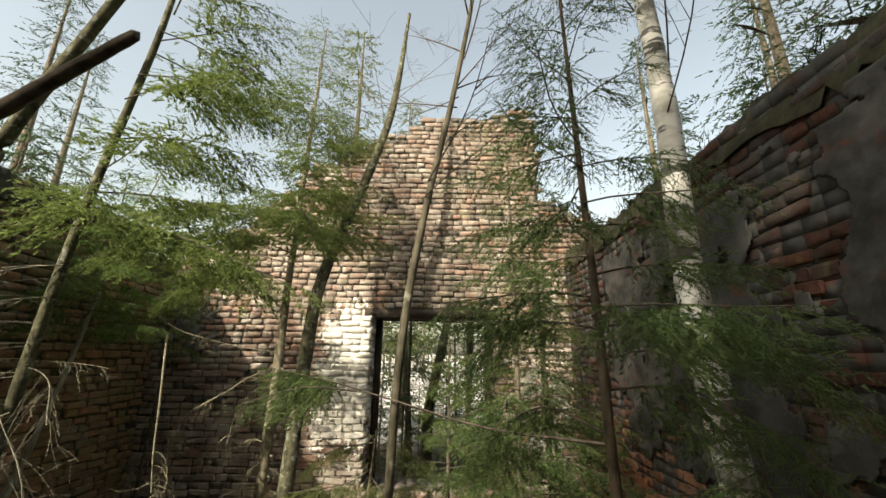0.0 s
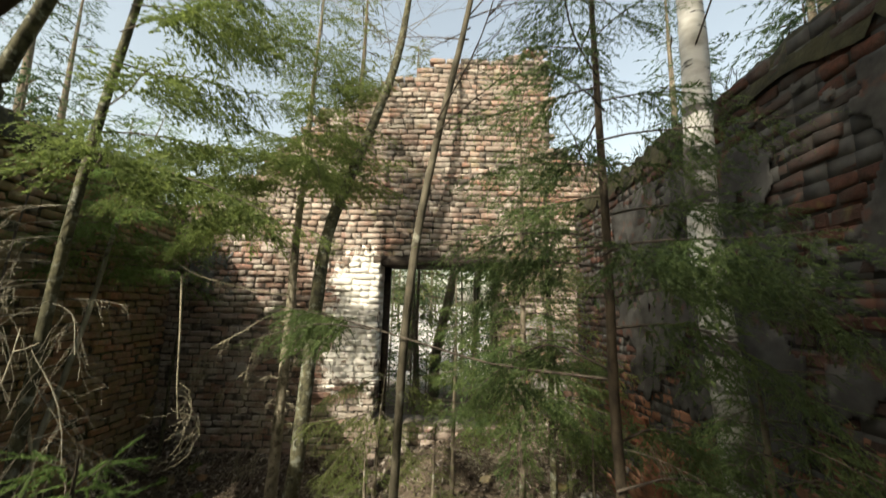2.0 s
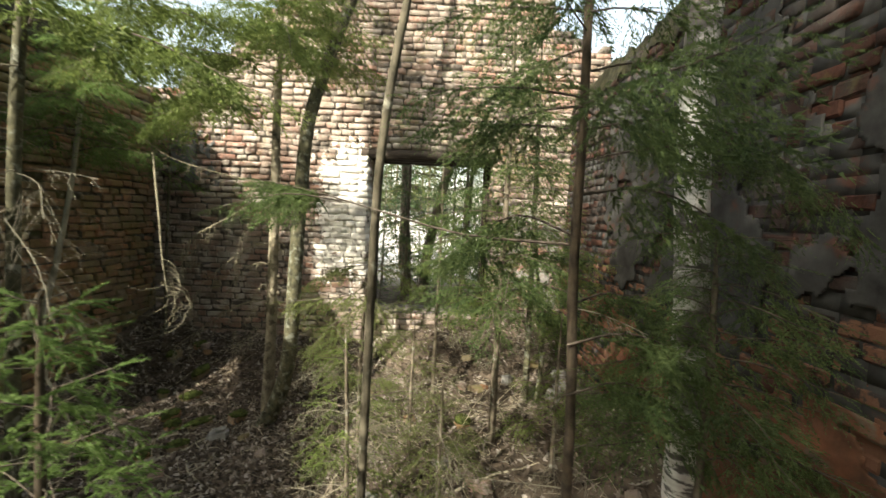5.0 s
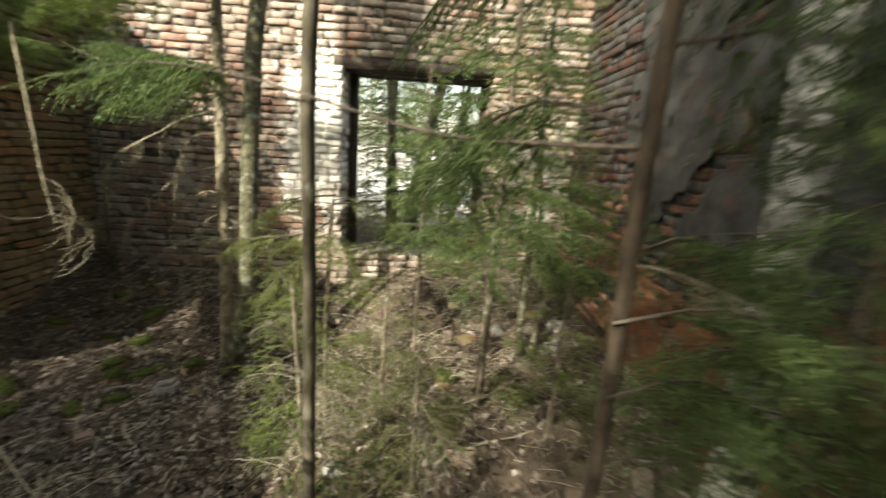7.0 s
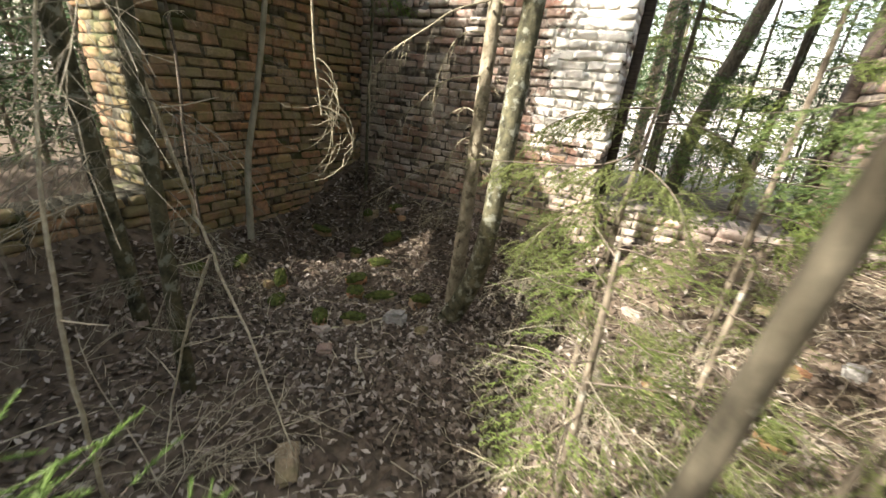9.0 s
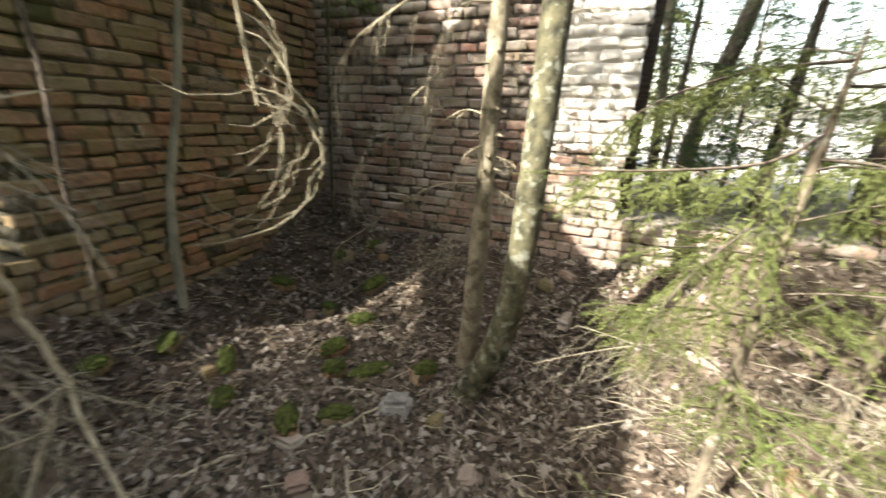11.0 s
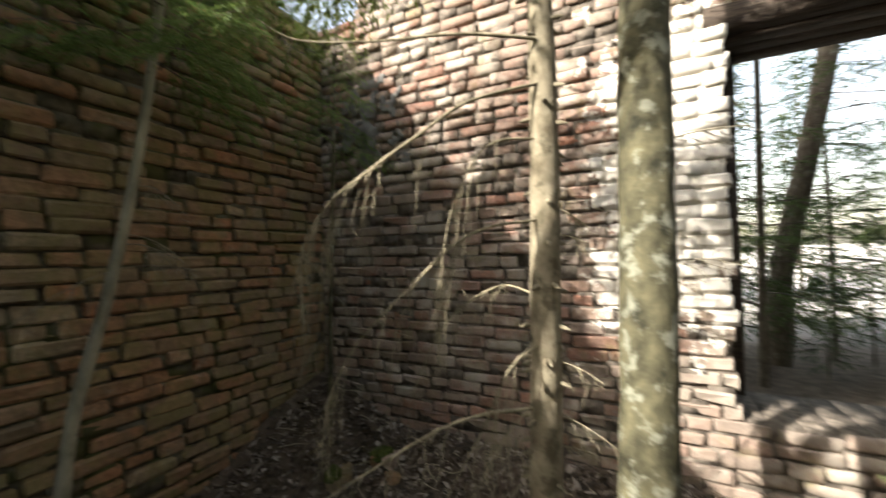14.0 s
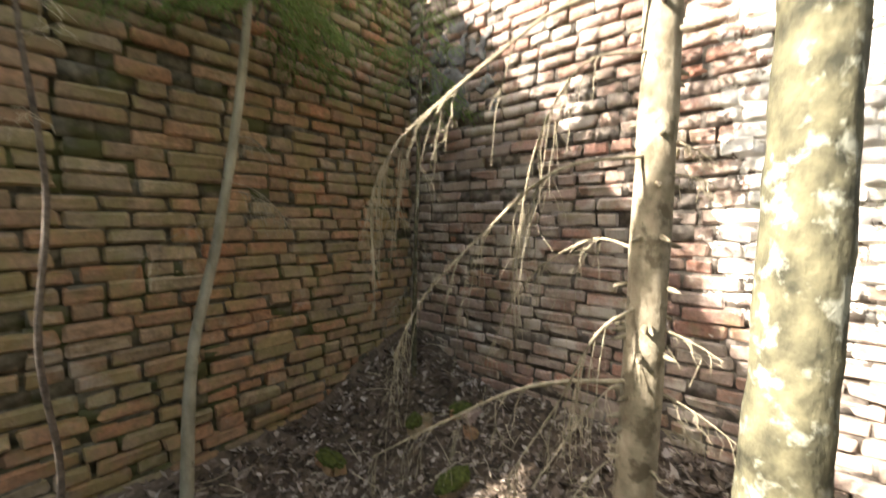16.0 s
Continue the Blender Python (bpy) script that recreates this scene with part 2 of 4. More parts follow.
# ---- mesh tools ----
class Shape:
    """Collects triangles and quads as arrays."""

    def __init__(self):
        self.v, self.f, self.n = [], [], 0

    def add(self, verts, faces):
        verts, faces = np.asarray(verts, float), np.asarray(faces, int)
        self.v.append(verts)
        if faces.shape[1] == 4:
            faces = np.concatenate([faces[:, [0, 1, 2]], faces[:, [0, 2, 3]]])
        self.f.append(faces + self.n)
        self.n += len(verts)

    def mesh(self, name, mat, smooth=False):
        v, f = np.concatenate(self.v), np.concatenate(self.f)
        me = bpy.data.meshes.new(name)
        me.vertices.add(len(v))
        me.vertices.foreach_set("co", v.astype(np.float32).ravel())
        me.loops.add(f.size)
        me.loops.foreach_set("vertex_index", f.astype(np.int32).ravel())
        me.polygons.add(len(f))
        me.polygons.foreach_set("loop_start", np.arange(0, f.size, 3, dtype=np.int32))
        me.update(calc_edges=True)
        if smooth:
            me.polygons.foreach_set("use_smooth", np.ones(len(f), bool))
        me.materials.append(mat)
        return me


def part(name, shape, mat, parent=None, label="", smooth=False):
    ob = new(name, shape.mesh(name, mat, smooth))
    ob.parent = parent
    if label:
        tagged(ob, label)
    return ob


def empty(name, label, category, group="", kind="", at=(0, 0, 0)):
    ob = new(name)
    ob.location = at
    ob.empty_display_size = 0.1
    return tagged(ob, label, category, group, kind)


def box(shape, lo, hi):
    x0, y0, z0 = lo
    x1, y1, z1 = hi
    v = [(x0, y0, z0), (x1, y0, z0), (x1, y1, z0), (x0, y1, z0), (x0, y0, z1), (x1, y0, z1), (x1, y1, z1), (x0, y1, z1)]
    shape.add(v, [(0, 3, 2, 1), (4, 5, 6, 7), (0, 1, 5, 4), (1, 2, 6, 5), (2, 3, 7, 6), (3, 0, 4, 7)])


def smooth_line(points, steps):
    """A curve through points, at steps places a stretch (Catmull-Rom)."""
    p = np.asarray(points, float)
    p = np.concatenate([[2 * p[0] - p[1]], p, [2 * p[-1] - p[-2]]])
    out = []
    for i in range(1, len(p) - 2):
        for s in np.linspace(0, 1, steps, endpoint=False):
            a, b, c, d = p[i - 1:i + 3]
            out.append(0.5 * (2 * b + (c - a) * s + (2 * a - 5 * b + 4 * c - d) * s * s + (3 * b - a - 3 * c + d) * s ** 3))
    out.append(p[-2])
    return np.array(out)


def tube(shape, line, radii, sides=8, rough=0.0, rng=None):
    line = np.asarray(line, float)
    n = len(line)
    radii = np.interp(np.linspace(0, 1, n), np.linspace(0, 1, len(radii)), radii) if len(radii) != n else np.asarray(radii)
    d = np.gradient(line, axis=0)
    d /= np.linalg.norm(d, axis=1, keepdims=True) + 1e-9
    ref = np.where(np.abs(d[:, 2:3]) > 0.9, [[1.0, 0, 0]], [[0, 0, 1.0]])
    s = np.cross(d, ref)
    s /= np.linalg.norm(s, axis=1, keepdims=True) + 1e-9
    u = np.cross(s, d)
    ang = np.arange(sides) * 2 * math.pi / sides
    r = radii[:, None]
    if rough and rng is not None:
        r = r * (1 + rough * rng.uniform(-1, 1, (n, sides)))
    v = line[:, None, :] + r[..., None] * (np.cos(ang)[None, :, None] * s[:, None, :] + np.sin(ang)[None, :, None] * u[:, None, :])
    k = np.arange(sides)
    k2 = (k + 1) % sides
    rows = np.arange(n - 1)[:, None] * sides
    f = np.stack([rows + k, rows + k2, rows + sides + k2, rows + sides + k], -1).reshape(-1, 4)
    shape.add(v.reshape(-1, 3), f)
    tip = np.concatenate([v[-1], line[-1:] + d[-1:] * radii[-1]])
    shape.add(tip, np.stack([k, k2, np.full(sides, sides)], -1))


# ---- the plan ----
FAR, LEFT, RIGHT, SOUTH = 5.336, -3.70, 1.807, -1.9
PITCH_U, PITCH_Z = 0.262, 0.0815


def step(v, a, b):
    s = np.clip((v - a) / (b - a), 0, 1)
    return s * s * (3 - 2 * s)


def wave(x, y):
    return (np.sin(x * 2.1 + 1.3 * np.sin(y * 1.7)) + np.sin(y * 2.7 + 0.8 * np.sin(x * 3.1 + 1))) * 0.5


def ground_height(x, y):
    """The floor of rubble and leaf mould: a hollow, with banks at the walls and the way in."""
    x, y = np.asarray(x, float), np.asarray(y, float)
    h = -0.06 + 0.03 * wave(x, y) + 0.012 * wave(x * 4.3, y * 4.1)
    h = h + 0.36 * step(-x, 2.9, 3.8) + 0.40 * step(y, 4.2, 5.3)
    h = h + 0.30 * step(x, -0.9, 0.5) * step(y, 1.6, 3.0) + 0.22 * step(x, 0.6, 1.8)
    h = h + 0.85 * step(-y, -1.75, 0.1) * (0.55 + 0.45 * step(x, -2.6, -0.8))
    h = h + 0.55 * step(-x, 3.3, 4.3) * step(3.4 - y, 0.2, 0.8)
    out = np.maximum.reduce([LEFT - 0.5 - x, x - RIGHT - 0.5, y - FAR - 0.5, SOUTH - y, np.zeros_like(x)])
    lie = 0.55 + 0.10 * wave(x * 0.4, y * 0.4) + 0.012 * out
    return h + (lie - h) * step(out, 0.0, 0.7)


def ground_sheet():
    def ticks(lo, hi, fine, reach):
        mid = list(np.arange(lo, hi + fine / 2, fine))
        grow, d = [], fine
        while sum(grow) < reach:
            d *= 1.25
            grow.append(d)
        far = np.cumsum(grow)
        return np.array(list(lo - far[::-1]) + mid + list(mid[-1] + far))

    xs, ys = ticks(-4.4, 2.5, 0.045, 900), ticks(-2.0, 6.2, 0.045, 900)
    x, y = np.meshgrid(xs, ys)
    z = ground_height(x, y)
    rng = np.random.default_rng(5)
    inside = (x > -4.4) & (x < 2.5) & (y > -2) & (y < 6.2)
    z = z + np.where(inside, rng.normal(0, 0.008, z.shape), 0)
    nx = len(xs)
    i = (np.arange(len(ys) - 1)[:, None] * nx + np.arange(nx - 1)).ravel()
    shape = Shape()
    shape.add(np.stack([x, y, z], -1).reshape(-1, 3), np.stack([i, i + 1, i + nx + 1, i + nx], -1))
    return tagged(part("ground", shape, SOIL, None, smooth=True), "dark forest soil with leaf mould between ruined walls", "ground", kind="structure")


ground_sheet()


# ---- brick walls ----
def brick_meshes(mat, count, seed):
    out = []
    rng = np.random.default_rng(seed)
    for i in range(count):
        bm = bmesh.new()
        bmesh.ops.create_cube(bm, size=1, matrix=Matrix.Diagonal((0.252, 0.11, 0.0755, 1)))
        for v in bm.verts:
            v.co += Vector(rng.normal(0, 1, 3) * (0.0055, 0.004, 0.0038))
        bm.verts.ensure_lookup_table()
        if i % 3 == 0:
            chip = bm.verts[int(rng.integers(8))]
            chip.co += Vector((-math.copysign(0.018, chip.co.x), -math.copysign(0.012, chip.co.y), -math.copysign(0.012, chip.co.z)))
        bmesh.ops.bevel(bm, geom=bm.edges[:], offset=rng.uniform(0.009, 0.016), segments=1, affect="EDGES")
        for v in bm.verts:
            v.co += Vector(rng.normal(0, 1, 3) * (0.003, 0.0024, 0.0024))
        me = bpy.data.meshes.new("brick")
        bmesh.ops.triangulate(bm, faces=bm.faces[:])
        bm.to_mesh(me)
        bm.free()
        me.materials.append(mat)
        out.append(me)
    return out


def mesh_arrays(me):
    v = np.array([tuple(p.co) for p in me.vertices])
    f = np.array([tuple(p.vertices) for p in me.polygons])
    return v, f


def brick_wall(name, label, corner, along, inward, length, top, openings, z0, depth, mat, near, seed, crooked=1.0, missing=0.014, recess=0.022, bed=MORTAR):
    """A wall laid brick by brick in courses, with openings; its upper edge is broken as top(u) says.
    near(u, z) picks the stretch whose bricks are loose pieces; the others are joined."""
    rng = np.random.default_rng(seed)
    corner, along, inward = Vector(corner), Vector(along), Vector(inward)
    turn = Matrix((along, -inward, (0, 0, 1))).transposed().to_4x4()
    kinds = brick_meshes(mat, 14, seed)
    arrays = [mesh_arrays(m) for m in kinds]
    core, rest, singles = Shape(), Shape(), []
    courses = int((max(top(u) for u in np.linspace(0, length, 80)) - z0) / PITCH_Z) + 2

    def put(u, z, n, size, yaw=0.0):
        kind = int(rng.integers(14))
        tilt = Euler((rng.normal(0, 0.02) * crooked, rng.normal(0, 0.009) * crooked, yaw + rng.normal(0, 0.014) * crooked))
        m = Matrix.Translation(corner + along * u + inward * n + Vector((0, 0, z))) @ turn @ Matrix.LocRotScale(None, tilt, size)
        if near(u, z) and yaw == 0 and len(singles) < 300:
            singles.append((kinds[kind], m))
        else:
            v, f = arrays[kind]
            a = np.array(m)
            rest.add(v @ a[:3, :3].T + a[:3, 3], f)

    def block(u0, u1, za, zb, back):
        inset = recess * rng.uniform(0.35, 1.9)
        for_core = [corner + along * u + inward * n + Vector((0, 0, z)) for z in (za, zb) for u, n in ((u0, -inset), (u1, -inset), (u1, -back), (u0, -back))]
        core.add([tuple(p) for p in for_core], [(0, 3, 2, 1), (4, 5, 6, 7), (0, 1, 5, 4), (1, 2, 6, 5), (2, 3, 7, 6), (3, 0, 4, 7)])

    for c in range(courses):
        z = z0 + (c + 0.5) * PITCH_Z
        spans = [(0.0, length)]
        for u0, u1, za, zb in openings:
            if za < z < zb:
                ragged = rng.uniform(-0.02, 0.02)
                spans = [s for lo, hi in spans for s in ((lo, min(hi, u0 + ragged)), (max(lo, u1 + ragged), hi)) if s[1] - s[0] > 0.03]
        for lo, hi in spans:
            cut = np.arange(lo, hi, 0.131)
            keep = [u for u in cut if top(u) + 0.05 * math.sin(u * 9) > z]
            for u in keep:
                block(u, min(u + 0.1312, hi), z - PITCH_Z / 2, z + PITCH_Z / 2, depth)
            u = lo - (PITCH_U / 2 if c % 2 else 0) + rng.uniform(-0.02, 0.02)
            while u < hi:
                step_u = PITCH_U * rng.uniform(0.93, 1.05) if rng.random() > 0.44 else PITCH_U * rng.uniform(0.48, 0.62)
                a0, a1 = max(u, lo), min(u + step_u - 0.016, hi)
                u += step_u
                mid = (a0 + a1) / 2
                if a1 - a0 < 0.05 or top(mid) + 0.06 * rng.normal() < z or rng.random() < missing:
                    continue
                sag = 0.012 * crooked * math.sin(mid * 2.3 + c * 0.25 + seed) + 0.0045 * crooked * rng.normal()
                put(mid, z + sag, -0.055 - (0.03 if rng.random() < 0.03 else 0.0) + rng.normal(0, 0.006) * crooked, Vector(((a1 - a0) / 0.25, 1, rng.uniform(0.86, 1.06))))
            for edge, sign in ((lo, 1), (hi, -1)):
                if 0.05 < edge < length - 0.05 and top(edge) > z:
                    for k in range(2):
                        put(edge + sign * 0.055 - sign * 0.008 * rng.random(), z, -0.26 - 0.25 * k, Vector((0.96, 1, 1)), math.pi / 2)
    wall = part(name, core, bed)
    tagged(wall, label, "wall", kind="structure")
    if rest.n:
        tagged(part("brickwork", rest, mat, wall, "courses of old weathered bricks"), kind="stuff")
    return wall, singles


pieces = []
FAR_TOP = [(0, 3.5), (0.48, 3.76), (0.9, 4.1), (1.4, 4.6), (1.86, 5.0), (2.6, 5.45), (3.2, 5.7), (3.54, 5.9), (5.0, 6.02), (5.17, 6.02), (5.18, 4.55), (5.6, 4.4)]


def far_top(u):
    return float(np.interp(u, [p[0] for p in FAR_TOP], [p[1] for p in FAR_TOP]))


WIN_L, WIN_R, SILL, HEAD = -0.876, 0.80, 0.78, 2.93
pieces.append(brick_wall("wall_north", "ruined brick gable wall with limewash remains, a sun-whitened patch and a window opening", (LEFT - 0.45, FAR, 0), (1, 0, 0), (0, -1, 0),
                         RIGHT - LEFT + 0.9, lambda u: far_top(u - 0.45), [(WIN_L - LEFT + 0.45, WIN_R - LEFT + 0.45, SILL, HEAD)], 0.1, 0.55, BRICK_FAR,
                         lambda u, z: 0.4 < u < 3.3 and 0.35 < z < 3.1, 21, recess=0.014, bed=MORTAR_SUN_WHITE))


def left_top(u):
    return 3.76 + 0.05 * math.sin(u * 3) - 0.3 * float(step(u, 6.1, 7.2))


pieces.append(brick_wall("wall_west", "mossy ruined brick wall with a wide opening and broken top", (LEFT, SOUTH, 0), (0, 1, 0), (1, 0, 0),
                         FAR - SOUTH - 0.003, left_top, [(3.1, 2.93 - SOUTH, 0.75, 2.62)], -0.1, 0.5, BRICK_LEFT,
                         lambda u, z: u > 4.83 and 0.3 < z < 2.9, 22))


def right_top(u):
    return 3.74 + 0.05 * math.sin(u * 4 + 1) - 0.15 * float(step(-u, -4.2, -2.0))


pieces.append(brick_wall("wall_east", "ruined brick wall, toned dark for shade, with grey plaster remains", (RIGHT, FAR - 0.003, 0), (0, -1, 0), (-1, 0, 0),
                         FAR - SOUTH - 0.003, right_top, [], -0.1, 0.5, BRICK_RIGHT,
                         lambda u, z: 1.9 < u < 4.4 and 0.7 < z < 3.3, 23, 1.35, 0.03, 0.006, PLASTER_SHADED))


def south_top(u):
    return 2.6 + 0.12 * math.sin(u * 2)


# unseen wall that closes the place behind; same shade-toned bricks
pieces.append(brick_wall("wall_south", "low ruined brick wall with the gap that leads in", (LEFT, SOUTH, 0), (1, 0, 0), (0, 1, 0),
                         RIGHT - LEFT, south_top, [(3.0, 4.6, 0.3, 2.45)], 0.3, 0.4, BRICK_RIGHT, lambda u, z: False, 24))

# ---- window timbers ----
window = empty("window_1", "empty window opening with dark old timber frame", "window", kind="structure", at=(0, 0, 0))
s = Shape()
rng = np.random.default_rng(3)
for i in range(4):
    box(s, (WIN_L - 0.1, FAR + 0.006 + i * 0.135, HEAD - 0.09 - 0.006 * (i % 2)), (WIN_R + 0.1, FAR + 0.13 + i * 0.135, HEAD + 0.03))
part("lintel", s, LINTEL, window, "dark weathered timber lintel")
for x0 in (WIN_L + 0.012, WIN_R - 0.085):
    s = Shape()
    box(s, (x0, FAR + 0.36, SILL), (x0 + 0.085, FAR + 0.5, HEAD - 0.09))
    part("post", s, LINTEL, window)


# ---- trees: tools ----
def needle_twig(count, seed, width, reach):
    """A twig along +x, 1 long, set with needles."""
    rng = np.random.default_rng(seed)
    s = np.sort(rng.uniform(0.0, 1.0, count))
    phi = rng.uniform(0, 2 * math.pi, count)
    lean = rng.uniform(0.4, 0.85, count)
    d = np.stack([np.cos(lean), np.sin(lean) * np.cos(phi), 0.75 * np.sin(lean) * np.sin(phi)], -1)
    side = np.cross(d, rng.normal(0, 1, (count, 3)))
    side /= np.linalg.norm(side, axis=1, keepdims=True)
    base = np.stack([s, 0 * s, -0.12 * s * s], -1)
    tip = base + d * (reach * rng.uniform(0.7, 1.2, count) * (1 - 0.35 * s))[:, None]
    v = np.stack([base - side * width / 2, base + side * width / 2, tip], 1).reshape(-1, 3)
    return v


TWIGS_FINE = [needle_twig(32, i, 0.028, 0.13) for i in range(4)]
TWIGS_NEAR = [needle_twig(100, i + 30, 0.022, 0.20) for i in range(4)]
TWIGS_MID = [needle_twig(20, i + 10, 0.042, 0.16) for i in range(4)]
TWIGS_FAR = [needle_twig(12, i + 20, 0.07, 0.30) for i in range(4)]


class Needles:
    """Gathers twigs (base, direction, length) and turns them all into needles at once."""

    def __init__(self):
        self.rows = []

    def put(self, base, way, length):
        self.rows.append((*base, *way, length))

    def into(self, shape, kinds, rng):
        if not self.rows:
            return
        r = np.array(self.rows)
        pick = rng.integers(0, len(kinds), len(r))
        for k, kind in enumerate(kinds):
            q = r[pick == k]
            if not len(q):
                continue
            d = q[:, 3:6] / (np.linalg.norm(q[:, 3:6], axis=1, keepdims=True) + 1e-9)
            s = np.cross(d, [0, 0, 1.0]) + 1e-4
            s /= np.linalg.norm(s, axis=1, keepdims=True)
            u = np.cross(s, d)
            v = q[:, None, :3] + q[:, 6][:, None, None] * (kind[None, :, 0:1] * d[:, None] + kind[None, :, 1:2] * s[:, None] + kind[None, :, 2:3] * u[:, None])
            v = v.reshape(-1, 3)
            shape.add(v, np.arange(len(v)).reshape(-1, 3))


# the walked line is kept clear of branches
WALKED = np.array([(0, 0, 2.25), (0.1, 0.1, 2.15), (0.19, 0.65, 2.0), (0.04, 1.05, 1.85), (-0.12, 1.18, 1.77), (-0.35, 1.35, 1.68),
                   (-0.7, 1.7, 1.58), (-1.0, 2.0, 1.5), (-0.9, 2.3, 1.5), (-1.1, 2.6, 1.56), (-1.33, 2.82, 1.63), (-1.36, 2.95, 1.6)])


def clear_of_walk(p, gap):
    p = np.asarray(p)
    if gap > 0 and np.any((np.linalg.norm(WALKED[:, :2] - p[:2], axis=1) < 0.26) & (p[2] < WALKED[:, 2]) & (p[2] > WALKED[:, 2] - 1.1)):
        return False
    return np.min(np.linalg.norm(WALKED - p, axis=1)) > gap


def fir_branch(limbs, needles, start, azimuth, length, rise, droop, rng, spacing, bare=0.2, sub=True, gap=0.42, sides=4, line=None):
    """One spruce branch: a limb that droops, side twigs in a flat spray, smaller twigs on those."""
    way = np.array([math.cos(azimuth), math.sin(azimuth), 0.0])
    if line is None:
        s = np.linspace(0, 1, 7)
        wob = 0.04 * length * np.sin(s * 5 + rng.uniform(0, 6))
        side = np.array([-way[1], way[0], 0])
        line = np.asarray(start) + way * (s * length)[:, None] + side * wob[:, None] + np.array([0, 0, 1]) * (length * (rise * s - droop * s ** 2 + 0.35 * droop * s ** 4))[:, None]
    far_enough = [clear_of_walk(p, gap) for p in line]
    if not all(far_enough):
        stop = far_enough.index(False)
        if stop < 3:
            return
        line = line[:stop]
        length *= stop / 7
    tube(limbs, line, [min(0.0065, 0.002 + 0.0045 * length), 0.0014], sides)
    n = max(3, int(length / spacing))
    for i in range(n):
        s = bare + (1 - bare) * (i + rng.uniform(0, 1)) / n
        k = s * (len(line) - 1)
        j = min(int(k), len(line) - 2)
        p = line[j] + (line[j + 1] - line[j]) * (k - j)
        t = line[j + 1] - line[j]
        t = t / (np.linalg.norm(t) + 1e-9)
        side = np.cross(t, [0, 0, 1.0])
        reach = min(0.5, length * 0.42 * (1 - s) ** 0.8 + 0.09)
        for sign in (-1, 1):
            d = 0.75 * t + sign * side * rng.uniform(0.7, 1.0) + np.array([0, 0, rng.uniform(-1.05, 0.0)])
            d /= np.linalg.norm(d)
            l = reach * rng.uniform(0.7, 1.15)
            if not clear_of_walk(p + d * l, gap):
                continue
            needles.put(p, d, l)
            if sub and l > 0.10:
                m = int(l / 0.068)
                for q in range(m):
                    w = (q + 0.6) / (m + 0.3)
                    for sg in (-1, 1):
                        e = 0.8 * d + sg * 0.75 * np.cross(d, [0, 0, 1.0]) + np.array([0, 0, rng.uniform(-0.75, 0.1)])
                        needles.put(p + d * l * w, e, (0.45 * l * (1 - w) + 0.05) * rng.uniform(0.8, 1.2))
    needles.put(line[-1], line[-1] - line[-2], 0.10)


def dead_branch(shape, start, azimuth, length, rise, droop, rng, twigs=6, thick=0.006, hang=0.5):
    """A bare dead branch with thin drooping twigs."""
    way = np.array([math.cos(azimuth), math.sin(azimuth), 0.0])
    s = np.linspace(0, 1, 8)
    side = np.array([-way[1], way[0], 0])
    line = np.asarray(start) + way * (s * length)[:, None] + side * (0.05 * length * np.sin(s * 4 + rng.uniform(0, 6)))[:, None]
    line = line + np.array([0, 0, 1]) * (length * (rise * s - droop * s ** 2))[:, None]
    ok = [clear_of_walk(p, 0.3) for p in line]
    if not all(ok):
        stop = ok.index(False)
        if stop < 3:
            return
        line = line[:stop]
    tube(shape, line, [thick, 0.0016], 4)
    for i in range(twigs):
        k = rng.uniform(0.25, 0.97) * (len(line) - 1)
        j = min(int(k), len(line) - 2)
        p = line[j] + (line[j + 1] - line[j]) * (k - j)
        t = line[j + 1] - line[j]
        t /= np.linalg.norm(t)
        l = length * rng.uniform(0.15, 0.42)
        d = 0.6 * t + rng.choice([-1, 1]) * side * rng.uniform(0.3, 0.9) + np.array([0, 0, -hang * rng.uniform(0.2, 1.6)])
        d /= np.linalg.norm(d)
        u = np.linspace(0, 1, 5)
        c = p + d * (u * l)[:, None] + np.array([0, 0, -1.0]) * (hang * l * 0.5 * u ** 2)[:, None] + rng.normal(0, 0.012, (5, 3)) * u[:, None]
        tube(shape, c, [thick * 0.45, 0.001], 3)
        if rng.random() < 0.6:
            d2 = d + rng.normal(0, 0.6, 3)
            d2 /= np.linalg.norm(d2)
            tube(shape, [c[2], c[2] + d2 * l * 0.25, c[2] + d2 * l * 0.45 + np.array([0, 0, -0.05 * l])], [thick * 0.35, 0.001], 3)


def arched_branch(shape, points, rng, thick=0.0055, hanging=16, reach=0.32):
    """A dead spruce limb that arches out, with thin twigs hanging from it."""
    line = smooth_line(points, 6)
    tube(shape, line, [thick, thick * 0.75, thick * 0.4], 6, 0.1, rng)
    n = len(line)
    for i in range(hanging):
        k = rng.uniform(0.2, 0.99) * (n - 1)
        j = min(int(k), n - 2)
        p = line[j] + (line[j + 1] - line[j]) * (k - j)
        way = line[j + 1] - line[j]
        way = way / (np.linalg.norm(way) + 1e-9)
        side = np.array([-way[1], way[0], 0]) * rng.uniform(-0.5, 0.5)
        size = reach * rng.uniform(0.35, 1.1)
        u = np.linspace(0, 1, 7)[:, None]
        c = p + size * (way * (0.45 * u - 0.2 * u ** 2) + side * (u - 0.4 * u ** 2) + np.array([0, 0, -1.0]) * (0.25 * u + 0.65 * u ** 2)) + rng.normal(0, 0.005, (7, 3)) * u
        tube(shape, c, [thick * 0.42, thick * 0.28, 0.0009], 4)
        for q in range(int(rng.integers(2, 6))):
            h = int(rng.integers(1, 6))
            d = rng.normal(0, 0.55, 3) + way * 0.5 + np.array([0, 0, -0.6])
            d = d / np.linalg.norm(d) * size * rng.uniform(0.15, 0.4)
